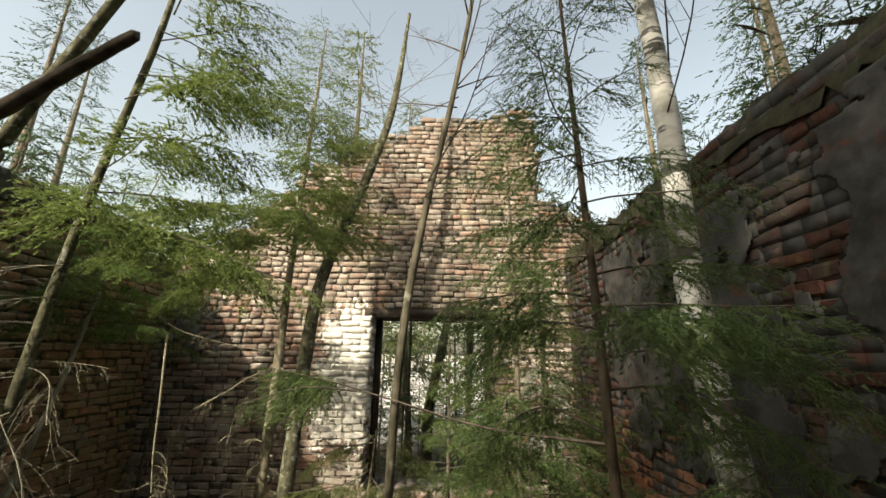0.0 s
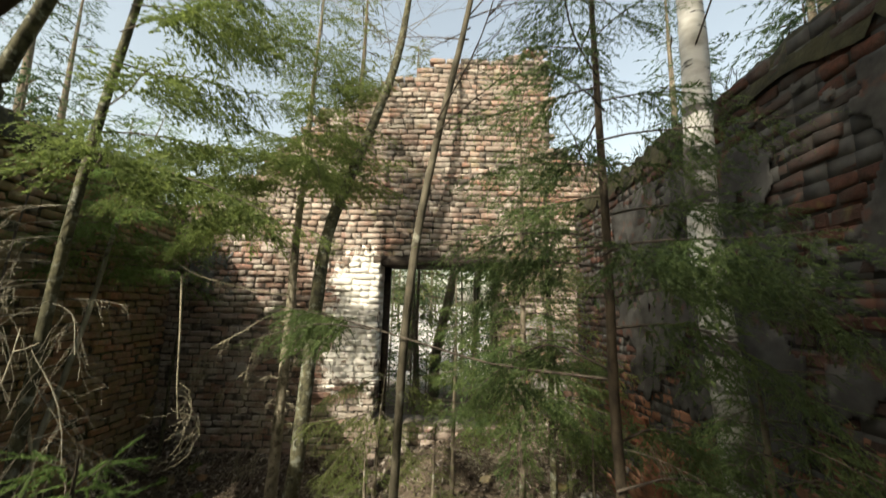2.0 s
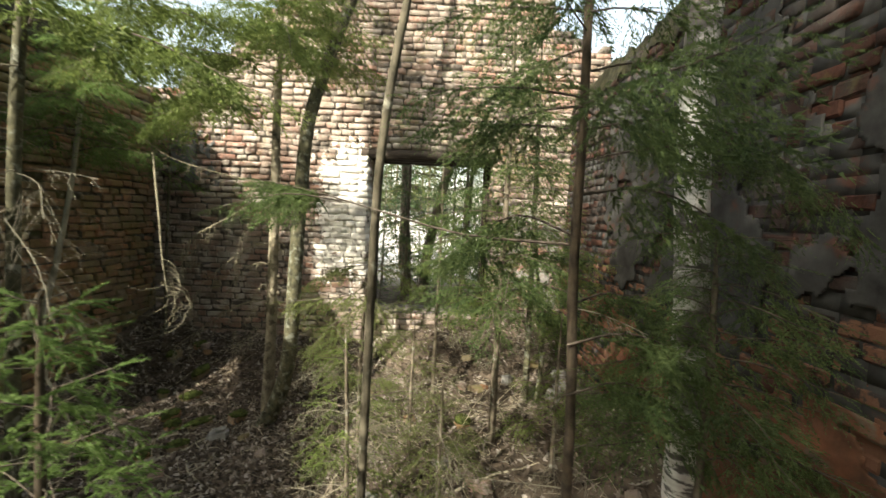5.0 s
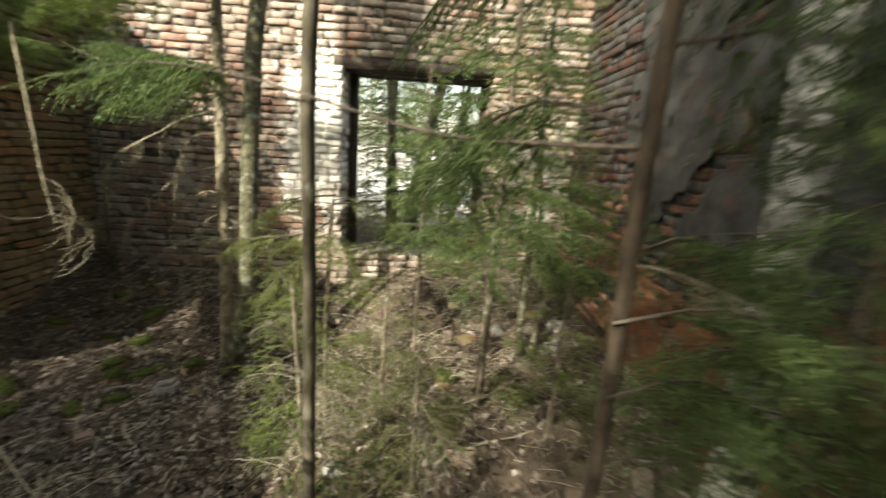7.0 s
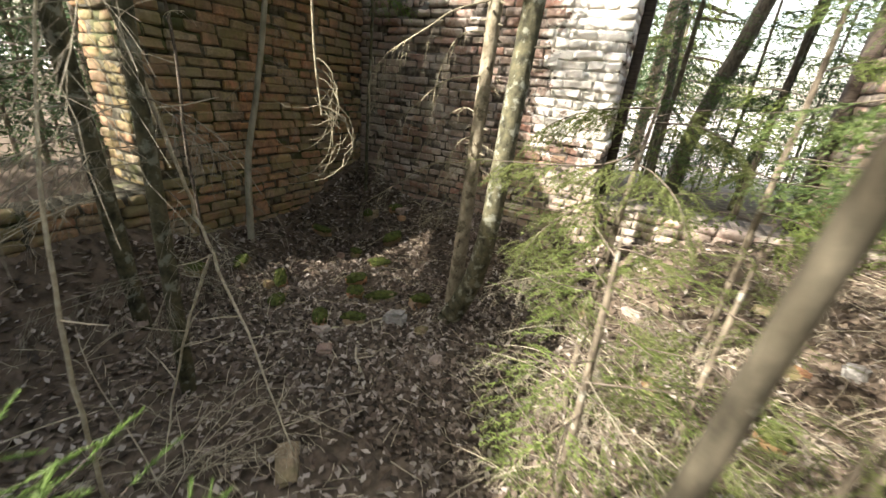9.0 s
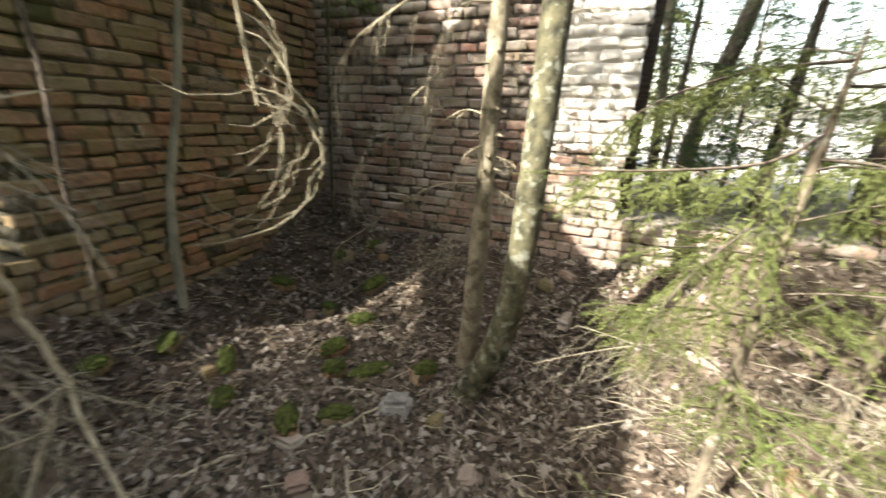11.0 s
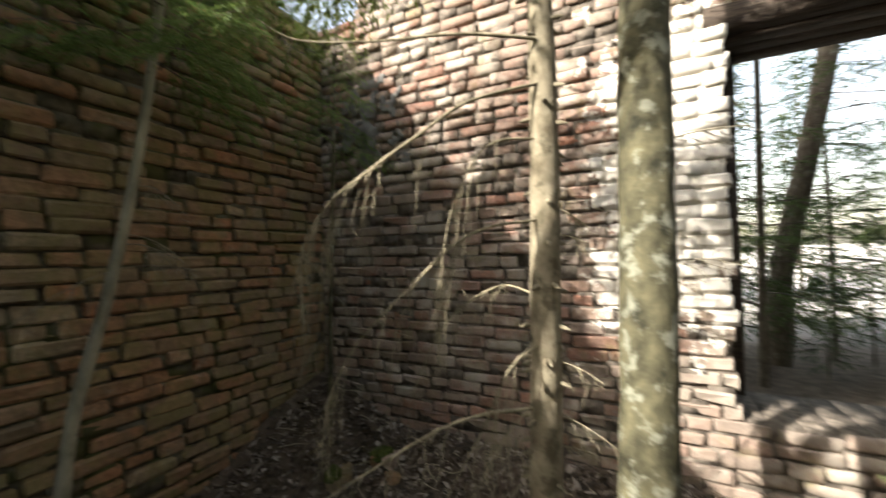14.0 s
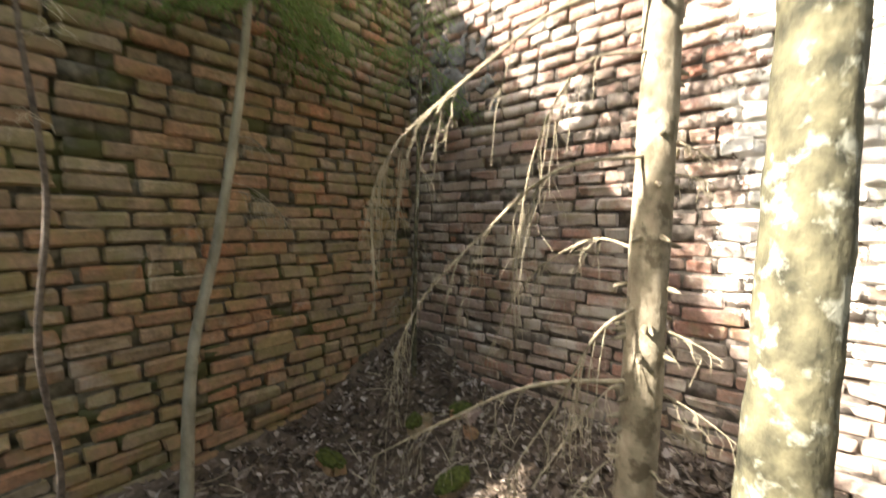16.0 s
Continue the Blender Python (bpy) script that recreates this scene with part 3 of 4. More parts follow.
            tube(shape, [c[h], c[h] + d * 0.55, c[h] + d + np.array([0, 0, -0.12 * size])], [thick * 0.22, 0.0008], 3)


def stem_at(line, z):
    zs = line[:, 2]
    return np.array([np.interp(z, zs, line[:, 0]), np.interp(z, zs, line[:, 1]), z])


def spruce(label, stem, radius, crown, dead=(), mat=NEEDLE, bark=None, kinds=None, seed=1, group="", spacing=0.06, sub=True, taper=0.15, knots=0, extra=None, gap=0.42, free=None, dry_mat=TWIG_GREY, arches=()):
    """A spruce: stem through the points given. crown: (z from, z to, branches, reach below, reach above, droop).
    dead: rows of (z from, z to, count, length, azimuth, spread, droop)."""
    rng = np.random.default_rng(seed)
    line = smooth_line(stem, 8)
    base = tuple(stem[0])
    tree = empty("spruce_tree", label, "tree", group, at=base)
    shift = np.array(base)
    trunk = Shape()
    tube(trunk, line - shift, [radius * 1.25, radius, radius * 0.9, radius * 0.7, radius * taper], 12, 0.05, rng)
    for i in range(knots):
        z = rng.uniform(line[0, 2] + 0.2, line[0, 2] + 3.2)
        a = rng.uniform(0, 6.28)
        p = stem_at(line, z) - shift
        d = np.array([math.cos(a), math.sin(a), -0.25])
        tube(trunk, [p, p + d * (radius + 0.012), p + d * (radius + 0.03)], [0.011, 0.008, 0.003], 5)
    part("trunk", trunk, bark or BARK_BROWN, tree, smooth=True)
    twig_kinds = kinds or TWIGS_MID

    def grow(*args, **more):
        limb, needles, green = Shape(), Needles(), Shape()
        fir_branch(limb, needles, *args, **more)
        if not limb.n:
            return
        limb.v = [v - shift for v in limb.v]
        branch = part("branch", limb, TWIG_DARK, tree)
        needles.into(green, twig_kinds, rng)
        green.v = [v - shift for v in green.v]
        tagged(part("needles", green, mat, branch), kind="stuff")

    z0, z1, count, low, high, droop = crown
    for i in range(count):
        f = (i + rng.uniform(0, 1)) / count
        z = z0 + (z1 - z0) * f
        p = stem_at(line, z)
        reach = (low + (high - low) * f) * rng.uniform(0.7, 1.15)
        turn = i * 2.4 + rng.uniform(-0.5, 0.5)
        if free and z < free[2]:
            turn = free[0] + (turn % (2 * math.pi)) / (2 * math.pi) * (free[1] - free[0])
        grow(p, turn, reach, rng.uniform(0.05, 0.3) + 0.3 * f, droop * rng.uniform(0.7, 1.3), rng, spacing, sub=sub, gap=gap)
    for row in extra or ():
        size = float(np.linalg.norm(np.diff(np.array(row[0]), axis=0), axis=1).sum())
        grow(None, 0, size, 0, 0, rng, spacing, bare=row[1], line=smooth_line(row[0], 3), gap=0.3)
    for points, thick, hanging, size in arches:
        dry = Shape()
        arched_branch(dry, np.array(points) - shift, rng, thick, hanging, size)
        part("dead_branch", dry, dry_mat, tree, "bare arching dead branch")
    for za, zb, n, length, azimuth, spread, fall in dead:
        for i in range(n):
            dry = Shape()
            p = stem_at(line, rng.uniform(za, zb))
            dead_branch(dry, p, azimuth + rng.uniform(-spread, spread), length * rng.uniform(0.5, 1.2), rng.uniform(-0.2, 0.3), fall * rng.uniform(0.5, 1.4), rng, int(10 + 10 * length), thick=0.0025, hang=0.65)
            if dry.n:
                dry.v = [v - shift for v in dry.v]
                part("dead_branch", dry, dry_mat, tree, "bare dead branch")
    return tree


def bare_tree(label, stem, radii, bark, twigs=(), seed=1, name="bare_tree", sides=14, twig_mat=TWIG_DARK, group="", lumps=0.05):
    """A leafless tree. twigs: rows of (z from, z to, count, length, azimuth, spread, rise)."""
    rng = np.random.default_rng(seed)
    line = smooth_line(stem, 12)
    shift = np.array(stem[0])
    tree = empty(name, label, "tree", group, at=tuple(stem[0]))
    trunk = Shape()
    tube(trunk, line - shift, radii, sides, lumps, rng)
    part("trunk", trunk, bark, tree, smooth=True)
    for za, zb, n, length, azimuth, spread, rise in twigs:
        for i in range(n):
            p = stem_at(line, rng.uniform(za, zb))
            thin = Shape()
            dead_branch(thin, p, azimuth + rng.uniform(-spread, spread), length * rng.uniform(0.5, 1.2), rise * rng.uniform(0.5, 1.5), 0.15, rng, 7, 0.005 if length > 0.5 else 0.003, -0.25 if rise > 0.3 else 0.3)
            if thin.n:
                thin.v = [v - shift for v in thin.v]
                part("branch", thin, twig_mat, tree)
    return tree


def gz(x, y):
    return float(ground_height(x, y))


def foot(x, y, sink=0.03):
    return (x, y, gz(x, y) - sink)


# ---- trees inside the walls ----
# slim stem in the middle
bare_tree("slim young bare tree with smooth grey bark", [foot(-0.27, 2.12), (-0.235, 2.03, 1.0), (-0.215, 1.98, 1.6), (-0.19, 1.90, 2.15), (-0.145, 1.86, 2.6), (-0.06, 1.84, 3.1), (0.08, 1.84, 3.8), (0.2, 1.85, 4.6), (0.26, 1.87, 5.6)],
          [0.027, 0.023, 0.021, 0.021, 0.019, 0.016, 0.012, 0.006], BARK_SLIM, [(2.9, 5.4, 16, 0.7, 1.0, 3.1, 0.9)], 31, "aspen_sapling", 10)
# birch beside the east wall
bare_tree("white birch trunk with dark bark marks beside the wall", [foot(1.33, 1.80), (1.30, 1.80, 1.2), (1.27, 1.80, 1.75), (1.22, 1.80, 2.3), (1.20, 1.80, 2.85), (1.22, 1.80, 3.5), (1.21, 1.81, 4.2), (1.2, 1.9, 5.6), (1.3, 2.0, 7.5)],
          [0.082, 0.074, 0.07, 0.068, 0.064, 0.058, 0.046, 0.02], BARK_BIRCH, [(3.3, 7.2, 16, 1.1, 0.5, 3.1, 0.5)], 32, "birch_tree", 18, lumps=0.04)
# lichened trunk and its neighbour before the gable
bare_tree("grey-green lichen-covered trunk with a curved foot", [foot(-1.58, 3.86), (-1.42, 3.88, 0.25), (-1.34, 3.9, 0.7), (-1.31, 3.93, 1.4), (-1.30, 4.02, 2.2), (-1.26, 4.12, 3.0), (-1.08, 4.2, 3.7), (-0.85, 4.25, 4.4), (-0.6, 4.3, 5.4), (-0.45, 4.4, 7.0)],
          [0.085, 0.076, 0.07, 0.067, 0.066, 0.063, 0.058, 0.052, 0.045, 0.02], BARK_GREY, [(1.0, 3.0, 4, 0.22, 0.2, 1.2, 0.3), (3.6, 6.8, 14, 1.2, 1.0, 3.1, 0.6)], 33, "aspen_tree", 20, TWIG_GREY)
spruce("spruce with pale knotty trunk and drooping dead lower branches", [foot(-1.66, 4.12), (-1.62, 4.1, 0.6), (-1.60, 4.1, 1.5), (-1.60, 4.14, 2.2), (-1.62, 4.2, 3.0), (-1.60, 4.25, 4.5), (-1.55, 4.3, 6.6)], 0.052,
       (3.45, 6.5, 48, 1.3, 0.35, 0.4), [(0.4, 1.2, 4, 0.5, 3.6, 1.0, 0.35), (0.8, 2.4, 5, 0.25, 0.3, 0.8, 0.4)], NEEDLE_LIT, seed=34, kinds=TWIGS_MID, knots=90, bark=BARK_PALE, dry_mat=TWIG_DEAD, free=(-1.9, 0.9, 5.2), spacing=0.065,
       arches=[([(-1.61, 4.1, 2.2), (-1.78, 3.92, 2.11), (-1.90, 3.82, 2.0), (-2.08, 3.78, 1.89), (-2.2, 3.75, 1.80), (-2.3, 3.74, 1.65), (-2.29, 3.74, 1.42)], 0.006, 20, 0.36),
               ([(-1.61, 4.08, 1.75), (-1.75, 3.85, 1.70), (-1.93, 3.82, 1.555), (-2.14, 3.8, 1.35), (-2.25, 3.78, 1.15)], 0.0052, 18, 0.36),
               ([(-1.61, 4.08, 1.36), (-1.68, 3.95, 1.295), (-1.78, 3.95, 1.08), (-1.92, 3.93, 0.82)], 0.005, 12, 0.3),
               ([(-1.62, 4.08, 1.15), (-1.84, 3.9, 1.13), (-2.18, 3.9, 0.9), (-2.48, 3.88, 0.68)], 0.0065, 14, 0.26),
               ([(-1.61, 4.1, 2.02), (-1.75, 3.98, 1.98), (-1.86, 3.95, 1.78), (-1.92, 3.94, 1.45)], 0.0042, 10, 0.3),
               ([(-1.62, 4.12, 1.5), (-1.8, 4.2, 1.52), (-2.05, 4.25, 1.35), (-2.25, 4.3, 1.0)], 0.005, 14, 0.32),
               ([(-1.61, 4.1, 2.35), (-1.85, 4.0, 2.38), (-2.21, 4.0, 2.45), (-2.59, 4.0, 2.56), (-2.83, 4.0, 2.72)], 0.0065, 12, 0.22)],
       extra=[([(-1.61, 4.18, 3.1), (-2.1, 4.1, 3.2), (-2.6, 4.0, 2.98), (-3.0, 3.9, 2.6)], 0.2),
              ([(-1.61, 4.2, 3.3), (-2.2, 4.3, 3.4), (-2.75, 4.4, 3.15), (-3.1, 4.45, 2.75)], 0.2),
              ([(-1.61, 4.2, 3.4), (-2.0, 3.8, 3.5), (-2.5, 3.4, 3.35), (-2.9, 3.1, 3.0)], 0.2),
              ([(-1.61, 4.2, 3.6), (-1.9, 3.6, 3.7), (-2.1, 3.0, 3.5), (-2.25, 2.6, 3.2)], 0.2),
              ([(-1.61, 4.2, 3.6), (-1.4, 3.6, 3.65), (-1.1, 3.1, 3.45), (-0.9, 2.7, 3.1)], 0.2)])
# spruce whose long limb crosses the slim stem
spruce("slender spruce with brown bark and long thin limbs", [foot(0.70, 1.56), (0.655, 1.52, 1.3), (0.60, 1.45, 1.9), (0.585, 1.43, 2.5), (0.56, 1.42, 3.3), (0.53, 1.42, 4.6)], 0.019,
       (2.3, 4.55, 40, 0.75, 0.2, 0.35), [(0.8, 1.9, 4, 0.3, 2.0, 3.1, 0.2)], NEEDLE, bark=BARK_DARK, seed=35, kinds=TWIGS_FINE, spacing=0.05,
       extra=[([(0.60, 1.46, 2.02), (0.2, 1.72, 2.03), (-0.2, 1.86, 2.12), (-0.5, 1.95, 2.19), (-0.8, 2.04, 2.24)], 0.72),
              ([(-0.35, 1.90, 2.15), (-0.6, 1.86, 2.17), (-0.85, 1.80, 2.10)], 0.2),
              ([(0.2, 1.72, 2.03), (0.3, 1.9, 1.95), (0.36, 2.1, 1.74)], 0.1),
              ([(0.60, 1.46, 2.05), (0.42, 1.66, 2.12), (0.22, 1.80, 1.98), (0.12, 1.9, 1.84)], 0.25),
              ([(0.585, 1.43, 2.42), (0.85, 1.32, 2.44), (1.1, 1.22, 2.32), (1.3, 1.12, 2.08)], 0.12),
              ([(0.59, 1.44, 2.2), (0.8, 1.36, 2.22), (1.0, 1.3, 2.12), (1.2, 1.26, 1.92)], 0.12),
              ([(0.585, 1.43, 2.5), (0.42, 1.58, 2.5), (0.24, 1.68, 2.40), (0.1, 1.74, 2.24)], 0.2),
              ([(0.60, 1.46, 1.80), (0.78, 1.52, 1.84), (0.98, 1.58, 1.72), (1.12, 1.6, 1.5)], 0.15),
              ([(0.60, 1.46, 1.65), (0.80, 1.40, 1.72), (1.02, 1.38, 1.62), (1.22, 1.36, 1.36)], 0.15),
              ([(0.62, 1.48, 1.45), (0.85, 1.5, 1.5), (1.1, 1.5, 1.36), (1.25, 1.48, 1.1)], 0.15)])
spruce("low spruce with dense soft drooping branches by the wall", [foot(1.12, 1.42), (1.11, 1.42, 1.3), (1.10, 1.42, 1.8), (1.08, 1.42, 2.1)], 0.014,
       (1.25, 2.08, 40, 0.55, 0.24, 0.6), (), NEEDLE, seed=36, kinds=TWIGS_FINE, spacing=0.05)
bare_tree("thin dark bare sapling beside the way in", [foot(-1.18, 0.52), (-1.12, 0.54, 1.6), (-1.0, 0.56, 2.45), (-0.68, 0.52, 2.67), (-0.49, 0.49, 2.78)], [0.018, 0.016, 0.014, 0.012, 0.009], TWIG_DARK, (), 50, "aspen_sapling", 7)
# small bright spruces
spruce("small bright green spruce sapling in leaf litter", [foot(-1.02, 1.13), (-1.0, 1.13, 1.2), (-0.97, 1.12, 1.85)], 0.016, (0.6, 1.82, 34, 0.62, 0.08, 0.02), (), NEEDLE_BRIGHT, seed=37, kinds=TWIGS_NEAR, spacing=0.12, gap=0.45, bark=BARK_DARK, group="spruce saplings")
spruce("small bright green spruce sapling in leaf litter", [foot(-0.97, 1.60), (-0.97, 1.60, 0.6), (-0.97, 1.60, 0.88)], 0.010, (0.3, 0.86, 16, 0.24, 0.05, 0.15), (), NEEDLE_BRIGHT, seed=38, kinds=TWIGS_NEAR, spacing=0.085, group="spruce saplings")
spruce("yellowish young spruce with thin dry inner twigs", [foot(-0.52, 3.35), (-0.52, 3.35, 0.7), (-0.50, 3.36, 1.3), (-0.47, 3.38, 1.75)], 0.018,
       (0.6, 1.72, 15, 0.60, 0.22, 0.2), [(0.1, 1.0, 20, 0.6, 0, 3.1, 0.3)], NEEDLE_PALE, gap=0.32, seed=39, kinds=TWIGS_FINE, spacing=0.055, group="spruce saplings",
       extra=[([(-0.47, 3.38, 1.5), (-0.62, 3.28, 1.41), (-0.85, 3.2, 1.38), (-1.0, 3.17, 1.37), (-1.15, 3.14, 1.36)], 0.12),
              ([(-0.49, 3.37, 1.32), (-0.65, 3.2, 1.24), (-0.78, 3.08, 1.12), (-0.86, 3.0, 0.96)], 0.15),
              ([(-0.49, 3.37, 1.42), (-0.42, 3.18, 1.42), (-0.32, 3.02, 1.36), (-0.25, 2.9, 1.24)], 0.15),
              ([(-0.47, 3.38, 1.66), (-0.7, 3.36, 1.63), (-0.9, 3.40, 1.55), (-1.02, 3.44, 1.44)], 0.15),
              ([(-0.47, 3.38, 1.6), (-0.3, 3.5, 1.6), (-0.12, 3.58, 1.52), (0.02, 3.6, 1.38)], 0.15)])
spruce("young spruce with bright sparse foliage on rubble", [foot(-0.05, 2.95), (-0.05, 2.96, 0.8), (-0.04, 2.97, 1.35)], 0.014,
       (0.35, 1.3, 22, 0.5, 0.10, 0.2), [(0.2, 0.8, 8, 0.4, 0, 3.1, 0.3)], NEEDLE_PALE, seed=40, kinds=TWIGS_FINE, spacing=0.06, group="spruce saplings")
spruce("low brownish spruce sapling on rubble", [foot(0.18, 2.48), (0.18, 2.48, 0.7), (0.18, 2.48, 1.1)], 0.012,
       (0.4, 1.05, 22, 0.5, 0.08, 0.2), [(0.3, 0.8, 8, 0.4, 0, 3.1, 0.3)], NEEDLE_PALE, seed=52, kinds=TWIGS_FINE, spacing=0.06, group="spruce saplings")
spruce("low brownish spruce sapling on rubble", [foot(1.0, 2.75), (1.0, 2.75, 0.9), (1.0, 2.75, 1.5)], 0.014,
       (0.5, 1.45, 26, 0.5, 0.08, 0.25), [(0.3, 0.8, 8, 0.4, 0, 3.1, 0.3)], NEEDLE_LIT, seed=53, kinds=TWIGS_FINE, spacing=0.06, group="spruce saplings")
spruce("sunlit yellow-green spruce sapling over dry leaves", [foot(-0.42, 2.5), (-0.43, 2.5, 0.7), (-0.44, 2.48, 1.1), (-0.45, 2.47, 1.38)], 0.014,
       (0.28, 1.34, 24, 0.62, 0.14, 0.22), [(0.15, 0.9, 12, 0.45, 0, 3.1, 0.3)], NEEDLE_LIT, gap=0.25, seed=54, kinds=TWIGS_FINE, spacing=0.075, group="spruce saplings")
# thin spruces before the window
spruce("thin dark spruce with drooping branches before the window", [foot(0.62, 3.15), (0.62, 3.15, 1.2), (0.63, 3.16, 2.4), (0.62, 3.2, 4.2)], 0.026,
       (1.35, 4.15, 60, 0.95, 0.2, 0.45), [(0.4, 1.4, 10, 0.4, 0, 3.1, 0.3)], NEEDLE, seed=41, kinds=TWIGS_MID, spacing=0.06)
spruce("thin spruce with yellowish branches in the corner", [foot(1.05, 3.85), (1.04, 3.85, 1.2), (1.03, 3.9, 2.6), (1.0, 3.9, 3.9)], 0.03,
       (1.15, 3.85, 52, 0.85, 0.15, 0.4), [(0.3, 1.6, 14, 0.45, 0, 3.1, 0.3)], NEEDLE_LIT, seed=42, kinds=TWIGS_MID, spacing=0.06, bark=BARK_GREY)
spruce("thin young spruce with light sparse branches under the window", [foot(0.12, 3.95), (0.12, 3.95, 1.0), (0.13, 3.96, 1.8), (0.12, 3.98, 2.7)], 0.018,
       (1.0, 2.65, 20, 0.55, 0.12, 0.35), [(0.3, 1.0, 8, 0.4, 0, 3.1, 0.3)], NEEDLE_LIT, seed=51, kinds=TWIGS_MID, spacing=0.06)
bare_tree("thin leaning bare stem on rubble", [foot(1.12, 3.7), (1.15, 3.72, 0.8), (1.08, 3.8, 1.6), (1.02, 3.9, 2.6)], [0.03, 0.022, 0.016, 0.006], BARK_GREY, [(0.8, 2.4, 8, 0.4, 0, 3.1, 0.4)], 43, "aspen_sapling", 8)
# spruces along the west side
spruce("tall slender spruce with grey trunk and many bare lower branches", [foot(-2.40, 2.30), (-2.34, 2.3, 1.2), (-2.28, 2.3, 2.4), (-2.18, 2.3, 3.4), (-2.0, 2.3, 4.8), (-1.9, 2.3, 7.2)], 0.033,
       (2.9, 7.1, 26, 1.5, 0.3, 0.5), [(0.5, 1.7, 14, 0.55, -1.3, 1.8, 0.3), (1.3, 2.9, 18, 0.7, -1.2, 2.2, 0.3)], NEEDLE_LIT, seed=44, kinds=TWIGS_MID, bark=BARK_GREY, free=(-0.9, 1.0, 5.5))
bare_tree("leaning bare trunk with greenish bark", [foot(-3.15, 2.45), (-3.05, 2.35, 1.6), (-2.92, 2.28, 2.8), (-2.75, 2.2, 3.5), (-2.2, 2.05, 4.4), (-1.3, 1.8, 5.8)],
          [0.05, 0.048, 0.045, 0.042, 0.036, 0.02], BARK_GREY, [(0.8, 3.2, 10, 0.6, -1.3, 1.2, -0.2), (3.4, 5.6, 8, 0.9, 0, 3.1, 0.6)], 45, "aspen_tree", 12, TWIG_PALE)
spruce("young spruce leaning along the brick wall", [foot(-3.50, 3.55), (-3.50, 3.6, 0.9), (-3.46, 3.72, 1.5), (-3.40, 3.82, 2.2), (-3.30, 3.9, 3.2), (-3.05, 3.98, 4.3)], 0.026,
       (2.55, 4.25, 42, 0.95, 0.25, 0.65), [(1.6, 2.4, 5, 0.35, 0, 1.4, 0.5)], NEEDLE_BRIGHT, seed=46, kinds=TWIGS_FINE, spacing=0.055, bark=BARK_SAPLING)
spruce("thin spruce sapling in the brick corner", [foot(-3.33, 4.98), (-3.32, 4.98, 1.2), (-3.26, 4.96, 2.3), (-3.2, 4.94, 3.3)], 0.017,
       (2.4, 3.25, 20, 0.5, 0.15, 0.65), [(1.0, 2.2, 6, 0.35, -0.6, 1.0, 0.5)], NEEDLE_BRIGHT, seed=47, kinds=TWIGS_FINE, spacing=0.06, bark=BARK_GREY)
bare_tree("thin crooked dark sapling beside the brick wall", [foot(-3.48, 3.10), (-3.50, 3.12, 0.6), (-3.46, 3.08, 1.1), (-3.50, 3.13, 1.7), (-3.47, 3.08, 2.4), (-3.4, 3.1, 3.2)],
          [0.014, 0.012, 0.012, 0.010, 0.006], TWIG_DARK, [(1.9, 3.1, 8, 0.4, 0, 1.5, 0.2)], 48, "aspen_sapling", 7, TWIG_PALE)


# ---- hanging dry stems and fallen sticks ----
def dry_bundle():
    rng = np.random.default_rng(8)
    ob = empty("dry_vine", "pale dry curled stems hanging in a loose bundle", "dry plant", at=(-1.80, 2.76, 2.3))
    o = np.array((-1.80, 2.76, 2.3))
    main = Shape()
    stem = smooth_line([(-1.88, 2.80, 2.45), (-1.80, 2.74, 2.0), (-1.76, 2.71, 1.72), (-1.72, 2.70, 1.5)], 6) - o
    tube(main, stem, [0.008, 0.004], 5)
    right = np.array((0.69, 0.72, 0.0))
    for i in range(14):
        p = stem[rng.integers(12, len(stem))]
        turn = np.linspace(0, rng.uniform(2.6, 4.2), 14)
        wide, deep, drift = rng.uniform(0.05, 0.17), rng.uniform(0.07, 0.17), rng.uniform(-0.01, 0.035)
        c = p + right * (wide * np.sin(turn) - drift * turn)[:, None] + np.array((0, 0, -1.0)) * (deep * (1 - np.cos(turn)))[:, None]
        c = c + np.array((-0.72, 0.69, 0)) * (rng.normal(0, 0.02) * turn)[:, None] + rng.normal(0, 0.004, (14, 3))
        curl = Shape()
        tube(curl, c, [rng.uniform(0.0018, 0.0036), 0.0012], 5)
        part("curl", curl, TWIG_DEAD, ob)
    part("stem", main, TWIG_DEAD, ob)


dry_bundle()


def stick(points, radius, label, mat=TWIG_PALE, seed=0, twigs=3, group="fallen sticks"):
    rng = np.random.default_rng(seed)
    o = np.array(points[0])
    ob = empty("stick", label, "stick", group, at=tuple(points[0]))
    s = Shape()
    line = smooth_line(points, 6) - o
    line[1:-1] += rng.normal(0, radius * 0.4, (len(line) - 2, 3))
    tube(s, line, [radius, radius * 0.8, radius * 0.35], 7, 0.08, rng)
    part("shaft", s, mat, ob)
    for i in range(twigs):
        t = Shape()
        p = line[rng.integers(2, len(line) - 1)]
        d = rng.normal(0, 1, 3)
        d[2] = abs(d[2]) * 0.4
        d = d / np.linalg.norm(d) * rng.uniform(0.1, 0.3)
        tube(t, [p, p + d * 0.5 + rng.normal(0, 0.01, 3), p + d], [radius * 0.45, radius * 0.2], 4)
        part("twig", t, mat, ob)


stick([(-2.32, 2.28, 1.75), (-2.27, 2.38, 1.2), (-2.2, 2.43, 0.8), (-1.85, 2.36, 0.42), (-1.52, 2.29, gz(-1.52, 2.29))], 0.010, "long pale dead stem leaning on the spruce", seed=1, twigs=6)
stick([(-2.2, 2.42, 0.8), (-2.2, 2.25, 0.45), (-2.15, 2.05, gz(-2.15, 2.05))], 0.009, "thin pale dead stem leaning on the spruce", seed=2, twigs=7)
